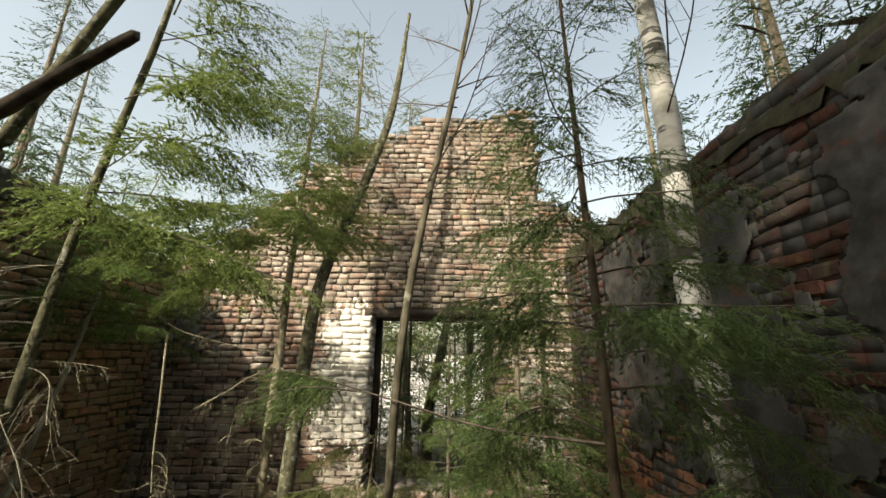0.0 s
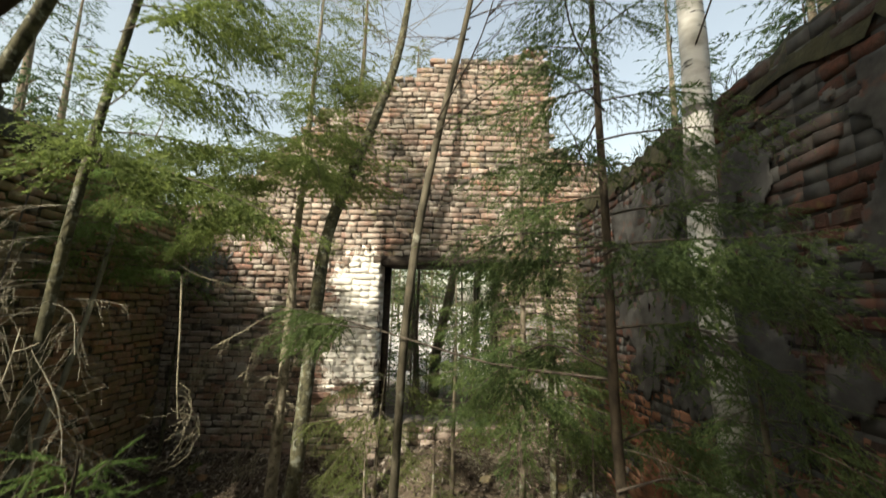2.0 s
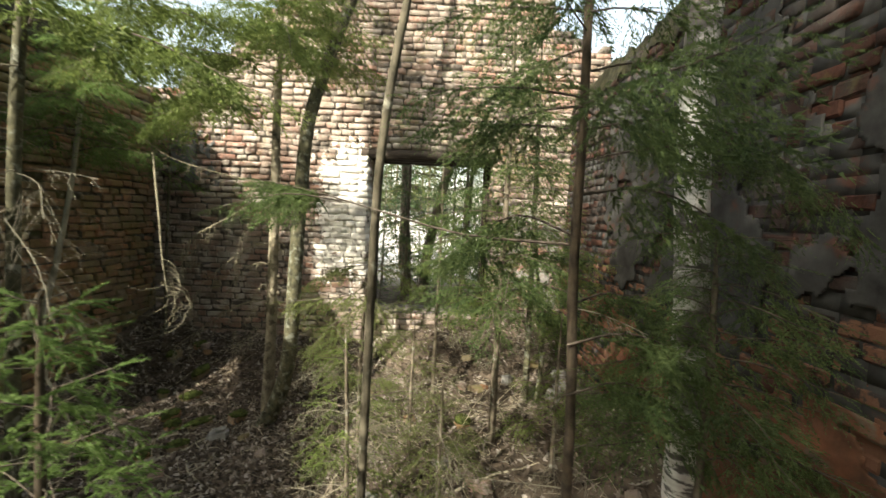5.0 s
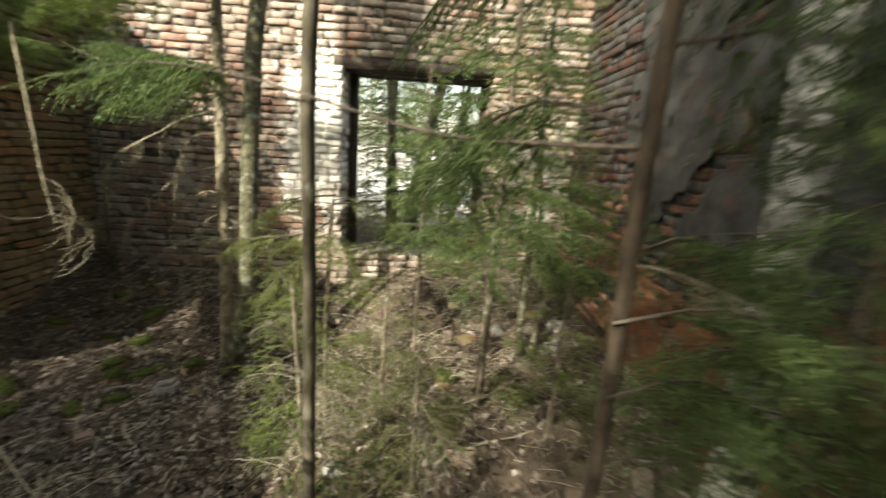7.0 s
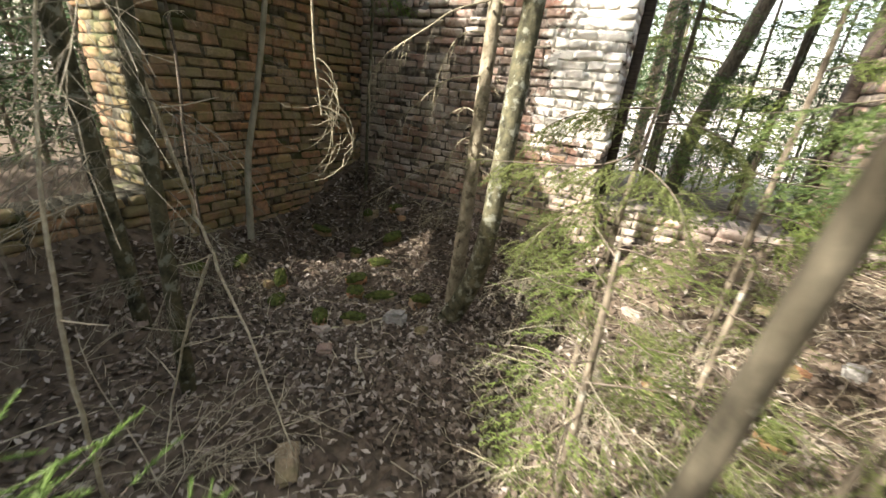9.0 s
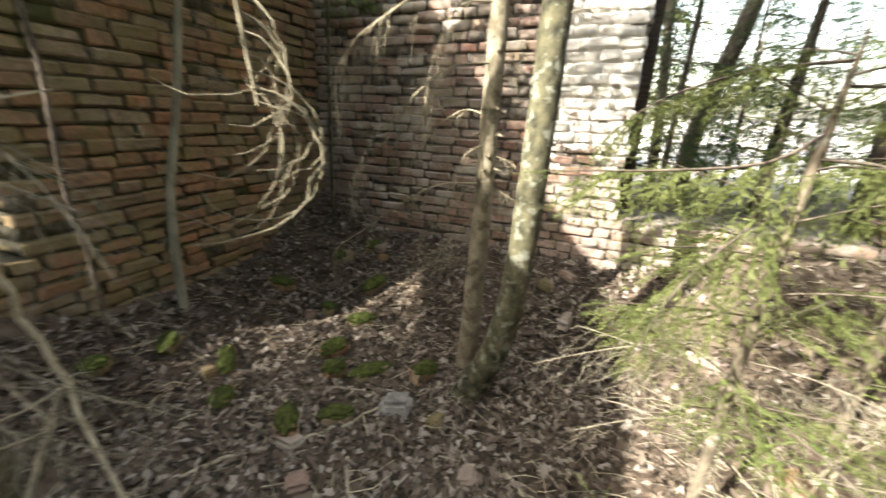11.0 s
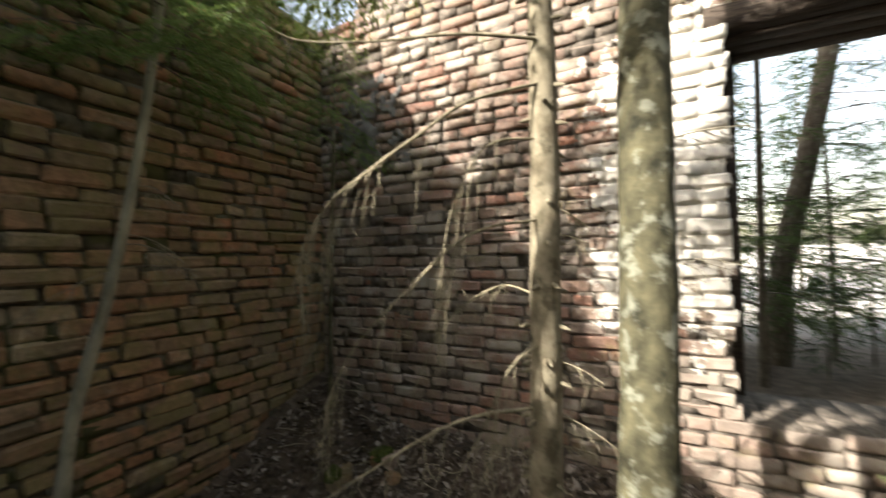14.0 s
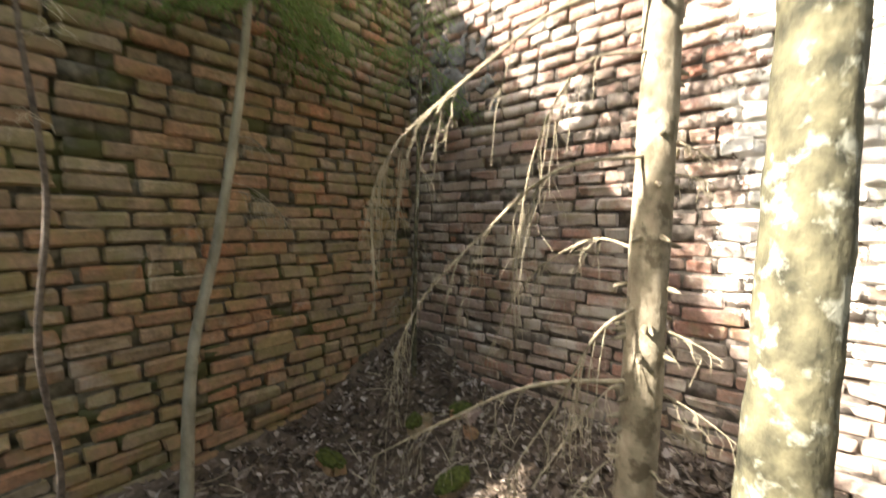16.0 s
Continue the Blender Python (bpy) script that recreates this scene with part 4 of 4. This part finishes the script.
stick([(-2.0, 1.75, gz(-2.0, 1.75)), (-2.02, 1.78, 0.7), (-2.12, 1.9, 1.4), (-2.22, 2.1, 2.1)], 0.009, "thin pale dead stem leaning on the spruce", seed=3, twigs=4)
STICKS = [(-3.1, 3.75, 0.25, 0.9, 0.011), (-2.55, 3.35, -0.5, 0.8, 0.010), (-2.2, 3.05, 1.1, 0.75, 0.012), (-2.05, 3.45, 1.5, 0.6, 0.009), (-1.9, 3.2, -0.9, 0.55, 0.010),
          (-2.8, 3.2, 0.5, 0.8, 0.008), (-1.5, 3.0, 0.2, 0.6, 0.007), (-2.5, 2.75, 0.9, 0.7, 0.011), (-1.2, 3.35, -0.6, 0.5, 0.009), (-2.9, 2.6, 0.1, 0.9, 0.012),
          (-3.0, 4.4, 0.8, 0.5, 0.008), (-2.3, 4.2, -0.3, 0.6, 0.009), (-0.9, 2.6, 0.7, 0.6, 0.010), (0.3, 2.6, 0.4, 0.7, 0.011), (0.0, 3.6, 1.2, 0.5, 0.008), (0.7, 2.7, 2.2, 0.6, 0.010), (-1.7, 1.9, 0.4, 0.8, 0.012)]
for i, (x, y, turn, length, r) in enumerate(STICKS):
    pts = []
    for s in np.linspace(0, 1, 5):
        px, py = x + math.cos(turn) * length * s, y + math.sin(turn) * length * s + 0.05 * math.sin(4 * s + i)
        pts.append((px, py, gz(px, py) + r * 1.2 + 0.004))
    stick(pts, r, "fallen grey stick lying in dry leaves", TWIG_PALE if i % 3 else TWIG_DARK, 20 + i, 2)


def dead_brush(name, label, x, y, count, size, seed, mat=TWIG_PALE):
    """A tangle of thin dead twigs rising from the ground."""
    rng = np.random.default_rng(seed)
    base = np.array(foot(x, y, 0.01))
    ob = empty(name, label, "dead brush", at=tuple(base))
    s = Shape()
    for i in range(count):
        a = rng.uniform(0, 6.28)
        start = base + np.array([rng.normal(0, 0.08), rng.normal(0, 0.08), 0.0])
        dead_branch(s, start, a, size * rng.uniform(0.6, 1.2), rng.uniform(0.2, 1.3), rng.uniform(0.2, 0.8), rng, 9, 0.0028, 0.15)
    s.v = [v - base for v in s.v]
    tagged(part("brushwood", s, mat, ob), kind="stuff")


dead_brush("dead_brush", "pale tangle of dead spruce twigs on the ground", -1.98, 1.97, 18, 0.55, 61)
dead_brush("dead_brush", "pale tangle of dead spruce twigs on the ground", -0.15, 3.5, 14, 0.7, 62)
dead_brush("dead_brush", "yellowish tangle of dead spruce twigs on rubble", 0.25, 3.05, 10, 0.5, 64)
dead_brush("dead_brush", "yellowish tangle of dead spruce twigs on rubble", -0.55, 2.75, 10, 0.5, 65)
dead_brush("dead_brush", "yellowish tangle of dead spruce twigs on rubble", 0.75, 3.7, 10, 0.5, 66)


# ---- rubble, moss, leaf litter ----
def lump(name, label, category, x, y, size, mat, seed, squash=0.6, group="", cap=None):
    """A broken stone or brick bedded in the ground, with a moss cushion where it has one."""
    rng = np.random.default_rng(seed)
    bm = bmesh.new()
    bmesh.ops.create_cube(bm, size=1, matrix=Matrix.Diagonal((size[0], size[1], size[2], 1)))
    bmesh.ops.bevel(bm, geom=bm.edges[:], offset=min(size) * 0.22, segments=2, affect="EDGES")
    for v in bm.verts:
        v.co *= 1 + 0.10 * rng.normal()
    me = bpy.data.meshes.new(name)
    bm.to_mesh(me)
    bm.free()
    me.materials.append(mat)
    ob = new(name, me)
    ob.matrix_world = pose(x, y, gz(x, y) + size[2] * 0.28, rng.uniform(-18, 18), rng.uniform(-18, 18), rng.uniform(0, 360))
    tagged(ob, label, category, group)
    if cap:
        bm = bmesh.new()
        bmesh.ops.create_icosphere(bm, subdivisions=3, radius=1)
        for v in bm.verts:
            k = 1 + 0.18 * noise.noise(v.co * 2.5 + Vector((seed, 0, 0))) + 0.06 * rng.normal()
            v.co = Vector((v.co.x * size[0] * 0.58 * k, v.co.y * size[1] * 0.58 * k, max(v.co.z, -0.3) * size[2] * 0.42 * k + size[2] * 0.34))
        me = bpy.data.meshes.new("moss_cushion")
        bm.to_mesh(me)
        bm.free()
        me.materials.append(MOSS)
        c = new("moss_cushion", me)
        c.parent = ob
        tagged(c, "bright green moss cushion")


RUBBLE = np.random.default_rng(77)
for i, (x, y) in enumerate([(-3.33, 4.25), (-2.9, 4.3), (-2.55, 4.25), (-2.5, 3.85), (-2.35, 3.65), (-2.15, 3.75), (-3.0, 3.45), (-3.3, 3.3), (-2.75, 3.2), (-2.1, 3.35), (-3.1, 4.75), (-2.9, 5.0), (-1.85, 3.9), (-2.3, 3.2), (-3.35, 2.95), (-0.2, 2.35), (0.4, 3.4), (-2.65, 4.6)]):
    lump("mossy_brick", "broken brick overgrown with green moss", "rubble", x, y, (RUBBLE.uniform(0.12, 0.22), RUBBLE.uniform(0.09, 0.13), RUBBLE.uniform(0.07, 0.12)), BRICK_LEFT, 100 + i, group="mossy bricks", cap=True)
for i, (x, y, s) in enumerate([(-1.85, 3.55, 0.17), (1.30, 3.75, 0.16), (1.42, 3.9, 0.14), (1.15, 3.95, 0.12), (0.95, 4.3, 0.15), (0.2, 2.9, 0.13), (-0.3, 2.7, 0.12), (1.5, 4.2, 0.18)]):
    lump("stone", "pale broken stone lying in leaf litter", "stone", x, y, (s, s * 0.8, s * 0.65), STONE, 140 + i, group="pale stones")
for i in range(26):
    x, y = [(-3.07, 4.83), (-2.0, 2.95), (-2.75, 4.9), (-1.1, 4.7), (-0.6, 4.5), (-1.35, 3.3)][i] if i < 6 else (RUBBLE.uniform(-3.4, 1.5), RUBBLE.uniform(2.2, 5.1))
    lump("broken_brick", "loose broken red brick in leaf litter", "brick", x, y, (RUBBLE.uniform(0.08, 0.2), RUBBLE.uniform(0.07, 0.11), 0.066), BRICK_FAR if i % 2 else BRICK_LEFT, 160 + i, group="loose bricks")


def leaf_litter():
    rng = np.random.default_rng(9)
    n = 26000
    x, y = rng.uniform(-3.68, 1.78, n), rng.uniform(0.6, 5.32, n)
    more = 14000
    x = np.concatenate([x, rng.uniform(-3.6, -0.5, more)])
    y = np.concatenate([y, rng.uniform(2.6, 5.3, more)])
    n += more
    z = ground_height(x, y) + rng.uniform(0.006, 0.028, n)
    a = rng.uniform(0, 2 * math.pi, n)
    l, w = rng.uniform(0.012, 0.036, n), rng.uniform(0.008, 0.022, n)
    tilt, curl = rng.normal(0, 0.5, n), rng.uniform(-0.3, 0.6, n)
    ca, sa = np.cos(a), np.sin(a)

    def at(u, v, h):
        return np.stack([x + ca * u - sa * v, y + sa * u + ca * v, z + h], -1)

    v = np.stack([at(-l, 0 * l, -l * tilt), at(0 * l, -w, w * curl), at(l, 0 * l, l * tilt), at(0 * l, w, w * curl)], 1).reshape(-1, 3)
    i = np.arange(n)[:, None] * 4
    s = Shape()
    s.add(v, np.concatenate([i + [0, 1, 2], i + [0, 2, 3]]))
    tagged(part("leaf_litter", s, LITTER), "dry brown and greyish fallen leaves covering the ground", "leaf litter", kind="stuff")
    s = Shape()
    for k in range(1500):
        px, py = rng.uniform(-3.6, 1.7), rng.uniform(1.2, 5.25)
        t, ln = rng.uniform(0, 6.28), rng.uniform(0.05, 0.22)
        h = gz(px, py) + 0.02
        d = np.array([math.cos(t), math.sin(t), rng.normal(0, 0.12)]) * ln
        p = np.array([px, py, h])
        tube(s, [p, p + d * 0.5 + rng.normal(0, 0.008, 3), p + d], [0.0035, 0.0015], 3)
    tagged(part("twig_litter", s, TWIG_PALE), "thin dry twigs scattered over fallen leaves", "twigs", kind="stuff")


leaf_litter()


# ---- what grows on the broken wall tops, plaster remains ----
def wall_growth(name, label, p0, p1, depth, z, seed, mat):
    rng = np.random.default_rng(seed)
    s = Shape()
    p0, p1 = np.array(p0), np.array(p1)
    along = (p1 - p0) / np.linalg.norm(p1 - p0)
    across = np.array([-along[1], along[0]])
    length = float(np.linalg.norm(p1 - p0))
    nu, nv = int(length / 0.05), 12
    u, v = np.meshgrid(np.linspace(0, length, nu), np.linspace(0, 1, nv), indexing="ij")
    lift = np.array([[noise.noise(Vector((a * 2.2, b * 2, seed))) + 0.6 * noise.noise(Vector((a * 9, b * 6, seed))) for a, b in zip(r1, r2)] for r1, r2 in zip(u, v)])
    h = z + 0.10 * np.sin(math.pi * v) + 0.09 * lift + rng.normal(0, 0.02, u.shape) - 0.2 * (np.abs(v - 0.5) > 0.45)
    xy = p0 + u[..., None] * along + (v * depth - 0.02)[..., None] * across
    i = (np.arange(nu - 1)[:, None] * nv + np.arange(nv - 1)).ravel()
    s.add(np.concatenate([xy, h[..., None]], -1).reshape(-1, 3), np.stack([i, i + 1, i + nv + 1, i + nv], -1))
    for k in range(int(length * 320)):
        a, b = rng.uniform(0, length), rng.uniform(0.0, 1)
        q = p0 + along * a + across * b * depth
        p = np.array([q[0], q[1], z + 0.06])
        d = np.array([rng.normal(0, 0.4), rng.normal(0, 0.4), rng.uniform(-0.5, 1)]) * rng.uniform(0.05, 0.22)
        w = np.array([-d[1], d[0], 0]) / (np.linalg.norm(d[:2]) + 1e-6) * 0.004
        s.add([p - w, p + w, p + d + np.array([0, 0, -0.02])], [(0, 1, 2)])
    tagged(part(name, s, mat), label, "moss", kind="stuff")


MOSS_DARK = plain("dark_moss", (0.012, 0.012, 0.007), (0.045, 0.042, 0.018), 12, relief=1.0)
wall_growth("moss_cap", "dark moss and dead grass on the broken wall top", (RIGHT + 0.52, SOUTH), (RIGHT + 0.52, FAR), 0.56, 3.72, 4, MOSS_DARK)
wall_growth("moss_cap", "dark moss and dead grass on the broken wall top", (LEFT + 0.02, SOUTH), (LEFT + 0.02, FAR - 0.6), 0.54, 3.76, 5, MOSS_DARK)


def plaster_patch(label, origin, along, inward, width, height, seed, mat=PLASTER, bare=0.42):
    """A thin ragged sheet of old plaster still sticking to the bricks."""
    rng = np.random.default_rng(seed)
    origin, along, inward = np.array(origin), np.array(along), np.array(inward)
    nu, nv = int(width / 0.015) + 1, int(height / 0.015) + 1
    s = Shape()

    def inside(a, b):
        e = min(1.0, min(a, 1 - a, b, 1 - b) * 4) * 0.45
        return e + 0.75 * noise.noise(Vector((a * 5, b * 5, seed))) + 0.25 * noise.noise(Vector((a * 17, b * 17, seed))) > bare

    verts, faces = [], []
    for i in range(nu + 1):
        for j in range(nv + 1):
            a, b = i / nu, j / nv
            bulge = 0.008 + 0.012 * noise.noise(Vector((a * 8, b * 8, seed + 3))) + 0.007 * noise.noise(Vector((a * 31, b * 31, seed)))
            verts.append(origin + along * (a * width) + np.array((0, 0, b * height)) + inward * bulge)
    for i in range(nu):
        for j in range(nv):
            if inside((i + 0.5) / nu, (j + 0.5) / nv):
                k = i * (nv + 1) + j
                faces.append((k, k + nv + 1, k + nv + 2, k + 1))
    s.add(verts, faces)
    ob = part("plaster_patch", s, mat, None, smooth=True)
    thick = ob.modifiers.new("thickness", "SOLIDIFY")
    thick.thickness, thick.offset = 0.008, -1
    tagged(ob, label, "plaster", kind="structure")


plaster_patch("smooth grey plaster patch in the brick corner", (LEFT + 0.05, FAR - 0.002, 2.35), (1, 0, 0), (0, -1, 0), 0.85, 0.75, 6)
plaster_patch("grey plaster sheet, toned dark for shade, on the brick wall", (RIGHT - 0.015, 1.9, 1.75), (0, -1, 0), (-1, 0, 0), 1.9, 1.75, 11, PLASTER_SHADED, 0.13)
plaster_patch("grey plaster sheet, toned dark for shade, on the brick wall", (RIGHT - 0.015, 4.1, 1.5), (0, -1, 0), (-1, 0, 0), 2.1, 1.9, 12, PLASTER_SHADED, 0.15)
plaster_patch("grey plaster sheet, toned dark for shade, on the brick wall", (RIGHT - 0.015, 0.6, 1.3), (0, -1, 0), (-1, 0, 0), 2.0, 2.2, 15, PLASTER_SHADED, 0.12)
plaster_patch("red-stained crumbling plaster low on the brick wall", (RIGHT - 0.014, 4.3, 0.15), (0, -1, 0), (-1, 0, 0), 3.0, 1.25, 14, PLASTER_RED, 0.22)
plaster_patch("grey plaster remains beside the window", (WIN_R + 0.1, FAR - 0.002, 0.9), (1, 0, 0), (0, -1, 0), 0.85, 1.5, 13, PLASTER_PALE, 0.25)


# ---- the forest outside ----
def thin_limbs(limbs):
    """Keeps of each far limb the base ring and the tip: a slim three-sided spike."""
    out = Shape()
    for v in limbs.v[::2]:
        if len(v) == 21:
            spike = np.concatenate([v[:3], v[9:12].mean(0)[None], v[18:].mean(0)[None]])
            out.add(spike, [(0, 1, 3), (1, 2, 3), (2, 0, 3), (0, 3, 4), (1, 3, 4)])
    return out


def forest_spruce(height, seed, mat, label, fine=True):
    rng = np.random.default_rng(seed)
    tree = empty("spruce_tree", label, "tree", "forest spruces")
    trunk, limbs, needles, green = Shape(), Shape(), Needles(), Shape()
    line = np.array([(0.05 * math.sin(s * 3 + seed) * s, 0.05 * math.cos(s * 4) * s, height * s - 0.15) for s in np.linspace(0, 1, 10)])
    stout = 1.0 if fine and height > 7 else 0.55
    tube(trunk, line, [0.012 * height * stout, 0.010 * height * stout, 0.006 * height * stout, 0.01], 9, 0.05, rng)
    n = int(height * ((9 if height > 7 else 10) if fine else 5))
    for i in range(n):
        f = (i + rng.uniform(0, 1)) / n
        z = height * (0.13 + 0.86 * f)
        reach = (0.17 * height * (1 - f) + 0.12) * rng.uniform(0.6, 1.1)
        fir_branch(limbs, needles, np.array([0, 0, z]), i * 2.4 + rng.uniform(-0.6, 0.6), reach, 0.05 + 0.4 * f, 0.35, rng, 0.17 if fine else 0.34, 0.15, False, -1, 3)
    needles.rows = [(*r[:6], max(r[6], 0.26) * (1.15 if fine else 2.0)) for r in needles.rows]
    needles.into(green, TWIGS_FAR, rng)
    limbs = thin_limbs(limbs)
    part("trunk", trunk, BARK_BROWN, tree, smooth=True)
    tagged(part("branchwork", limbs, TWIG_DARK, tree), kind="stuff")
    tagged(part("crown", green, mat, tree), kind="stuff")
    return tree


MASTERS = [forest_spruce(11.0, 1, NEEDLE_FAR, "tall forest spruce outside the ruin"), forest_spruce(8.0, 2, NEEDLE_PALE, "sunlit yellow-green spruce outside the ruin"),
           forest_spruce(6.0, 3, NEEDLE_FAR, "forest spruce outside the ruin"),
           forest_spruce(11.0, 4, NEEDLE_FAR, "distant forest spruce, also unseen shade tree behind the way in", False)]
PLACES = [
    # behind the gable
    (1, -2.2, 9.0, 1.35), (1, -0.9, 11.0, 1.25), (2, -3.6, 10.5, 1.2), (2, 2.9, 9.2, 1.0), (0, 5.0, 8.0, 0.9), (2, 1.6, 13.0, 0.9), (2, 3.6, 12.0, 1.0),
    # beyond the east wall
    (0, 5.2, 4.8, 1.0), (2, 3.9, 5.6, 1.0), (0, 4.4, 2.6, 0.9), (2, 3.6, 3.6, 0.85), (2, 3.4, 1.0, 0.9), (0, 7.5, 2.0, 1.1), (0, 6.6, 6.4, 1.0),
    # west
    (0, -6.8, 5.8, 0.8), (2, -5.6, 4.8, 0.8), (2, -7.6, 4.4, 0.9), (2, -7.4, 2.9, 0.6), (0, -10.0, 5.4, 1.0), (2, -9.6, 2.2, 0.7), (2, -6.2, 7.2, 0.9), (0, -8.8, 8.4, 0.9), (2, -12.0, 3.6, 1.0), (0, -13.5, 6.5, 1.0),
    (2, -5.0, 1.3, 0.5), (2, -5.3, 2.3, 0.45), (2, -5.0, 3.1, 0.5), (2, -5.7, 3.8, 0.6), (2, -4.8, 1.9, 0.33), (2, -6.1, 2.6, 0.6), (2, -7.0, 3.4, 0.7), (2, -5.9, 0.9, 0.4), (2, -6.3, 3.3, 0.5), (2, -6.6, 1.6, 0.45), (2, -8.4, 3.1, 0.6),
    # first two unseen, added to break up the sun through the opening
    (2, -4.9, 0.4, 0.75), (2, -5.5, -0.3, 0.85), (2, -4.7, 1.0, 0.5), (2, -4.85, 2.55, 0.5), (2, -5.3, 2.85, 0.65), (0, -6.3, 2.0, 0.6), (2, -5.6, 1.7, 0.6),
    # unseen tall wood behind the way in, added to shade the east wall
    (3, -3.3, -5.0, 1.5), (3, -2.0, -4.8, 1.5), (3, -0.7, -5.0, 1.6), (3, -0.4, -7.6, 1.7), (3, 0.6, -4.2, 1.5), (3, 1.8, -4.4, 1.5), (3, 3.4, -2.4, 1.4), (3, -3.2, -7.6, 1.6), (3, -1.0, -6.4, 1.6), (3, 2.4, -6.5, 1.6), (2, -0.2, -3.2, 1.0), (0, -4.4, -6.5, 1.35), (0, -3.6, -6.2, 1.35), (0, -2.7, -6.7, 1.35), (0, -4.0, -5.4, 1.25),
    # young growth beyond the window
    (2, -1.7, 7.3, 0.4), (2, -0.9, 7.0, 0.24), (2, 0.05, 7.1, 0.24), (2, 0.9, 6.9, 0.30), (2, -0.3, 8.2, 0.36), (2, 0.6, 7.8, 0.36), (2, 1.6, 6.8, 0.35), (2, 1.3, 8.8, 0.5), (2, -0.55, 7.3, 0.5), (2, 0.25, 8.6, 0.45), (2, 0.4, 8.0, 0.7), (2, 1.0, 7.5, 0.42), (2, -1.1, 8.6, 0.5), (2, 1.9, 8.0, 0.5),
]
spots = np.random.default_rng(12)
for i in range(60):
    a = spots.uniform(-2.0, 2.3)
    r = spots.uniform(20, 60)
    if 0.1 < a < 0.7 and i % 3:
        continue
    PLACES.append((3, r * math.sin(a), 4 + r * math.cos(a), spots.uniform(0.8, 1.4)))
first = set()
for k, x, y, size in PLACES:
    m = pose(x, y, gz(x, y) - 0.05, 0, 0, (x * 77 + y * 31) % 360)
    if k in first:
        ob = copy_thing(MASTERS[k], m)
    else:
        ob = MASTERS[k]
        ob.matrix_basis = m
        first.add(k)
    ob.scale = (size, size, size)

# spruces close outside the window
for i, (x, y, height, reach) in enumerate([(-0.45, 6.75, 3.6, 0.85), (0.55, 7.0, 4.2, 1.0), (1.45, 6.7, 3.8, 0.9)]):
    g0 = gz(x, y)
    spruce("spruce with flat spreading boughs close outside the window", [foot(x, y), (x + 0.02, y, g0 + height * 0.5), (x + 0.04, y + 0.03, g0 + height)], 0.03,
           (g0 + 0.5, g0 + height - 0.05, 34, reach, 0.15, 0.35), (), NEEDLE, seed=81 + i, kinds=TWIGS_MID, spacing=0.085, group="spruces outside the window")

# leaning trunks seen through the window
bare_tree("dark leaning trunk beyond the window", [foot(-0.15, 7.6), (-0.1, 7.6, 1.4), (0.1, 7.6, 2.4), (0.35, 7.7, 3.6), (0.9, 7.9, 6.5)], [0.11, 0.10, 0.09, 0.08, 0.04], BARK_BROWN, [(1.6, 5.5, 14, 0.9, 0, 3.1, 0.2)], 71, "aspen_tree", 12)
bare_tree("slim dark trunk beyond the window", [foot(-0.45, 7.7), (-0.5, 7.7, 1.6), (-0.62, 7.7, 3.0), (-0.7, 7.8, 6.0)], [0.07, 0.06, 0.055, 0.03], BARK_BROWN, [(1.6, 5.5, 12, 0.8, 0, 3.1, 0.2)], 72, "aspen_tree", 10)
bare_tree("pale slim trunk beyond the window", [foot(0.55, 7.3), (0.6, 7.3, 1.6), (0.68, 7.3, 3.2), (0.8, 7.4, 6.0)], [0.05, 0.045, 0.04, 0.02], BARK_GREY, [(1.6, 5.5, 10, 0.8, 0, 3.1, 0.3)], 73, "aspen_tree", 10)
bare_tree("slim trunk in the west opening", [foot(-5.2, 3.3), (-5.2, 3.3, 1.6), (-5.15, 3.3, 3.2), (-5.0, 3.4, 6.5)], [0.07, 0.06, 0.055, 0.03], BARK_BROWN, [(1.2, 5.5, 12, 0.8, 0, 3.1, 0.2)], 74, "aspen_tree", 10)
bare_tree("slim trunk in the west opening", [foot(-5.9, 2.6), (-5.9, 2.6, 1.6), (-5.95, 2.6, 3.2), (-6.0, 2.6, 6.5)], [0.06, 0.055, 0.05, 0.03], BARK_BROWN, [(1.2, 5.5, 12, 0.8, 0, 3.1, 0.2)], 75, "aspen_tree", 10)


# ---- loose bricks of the walls ----
for wall, singles in pieces:
    for me, m in singles:
        ob = new("brick", me)
        ob.parent = wall
        ob.matrix_basis = m
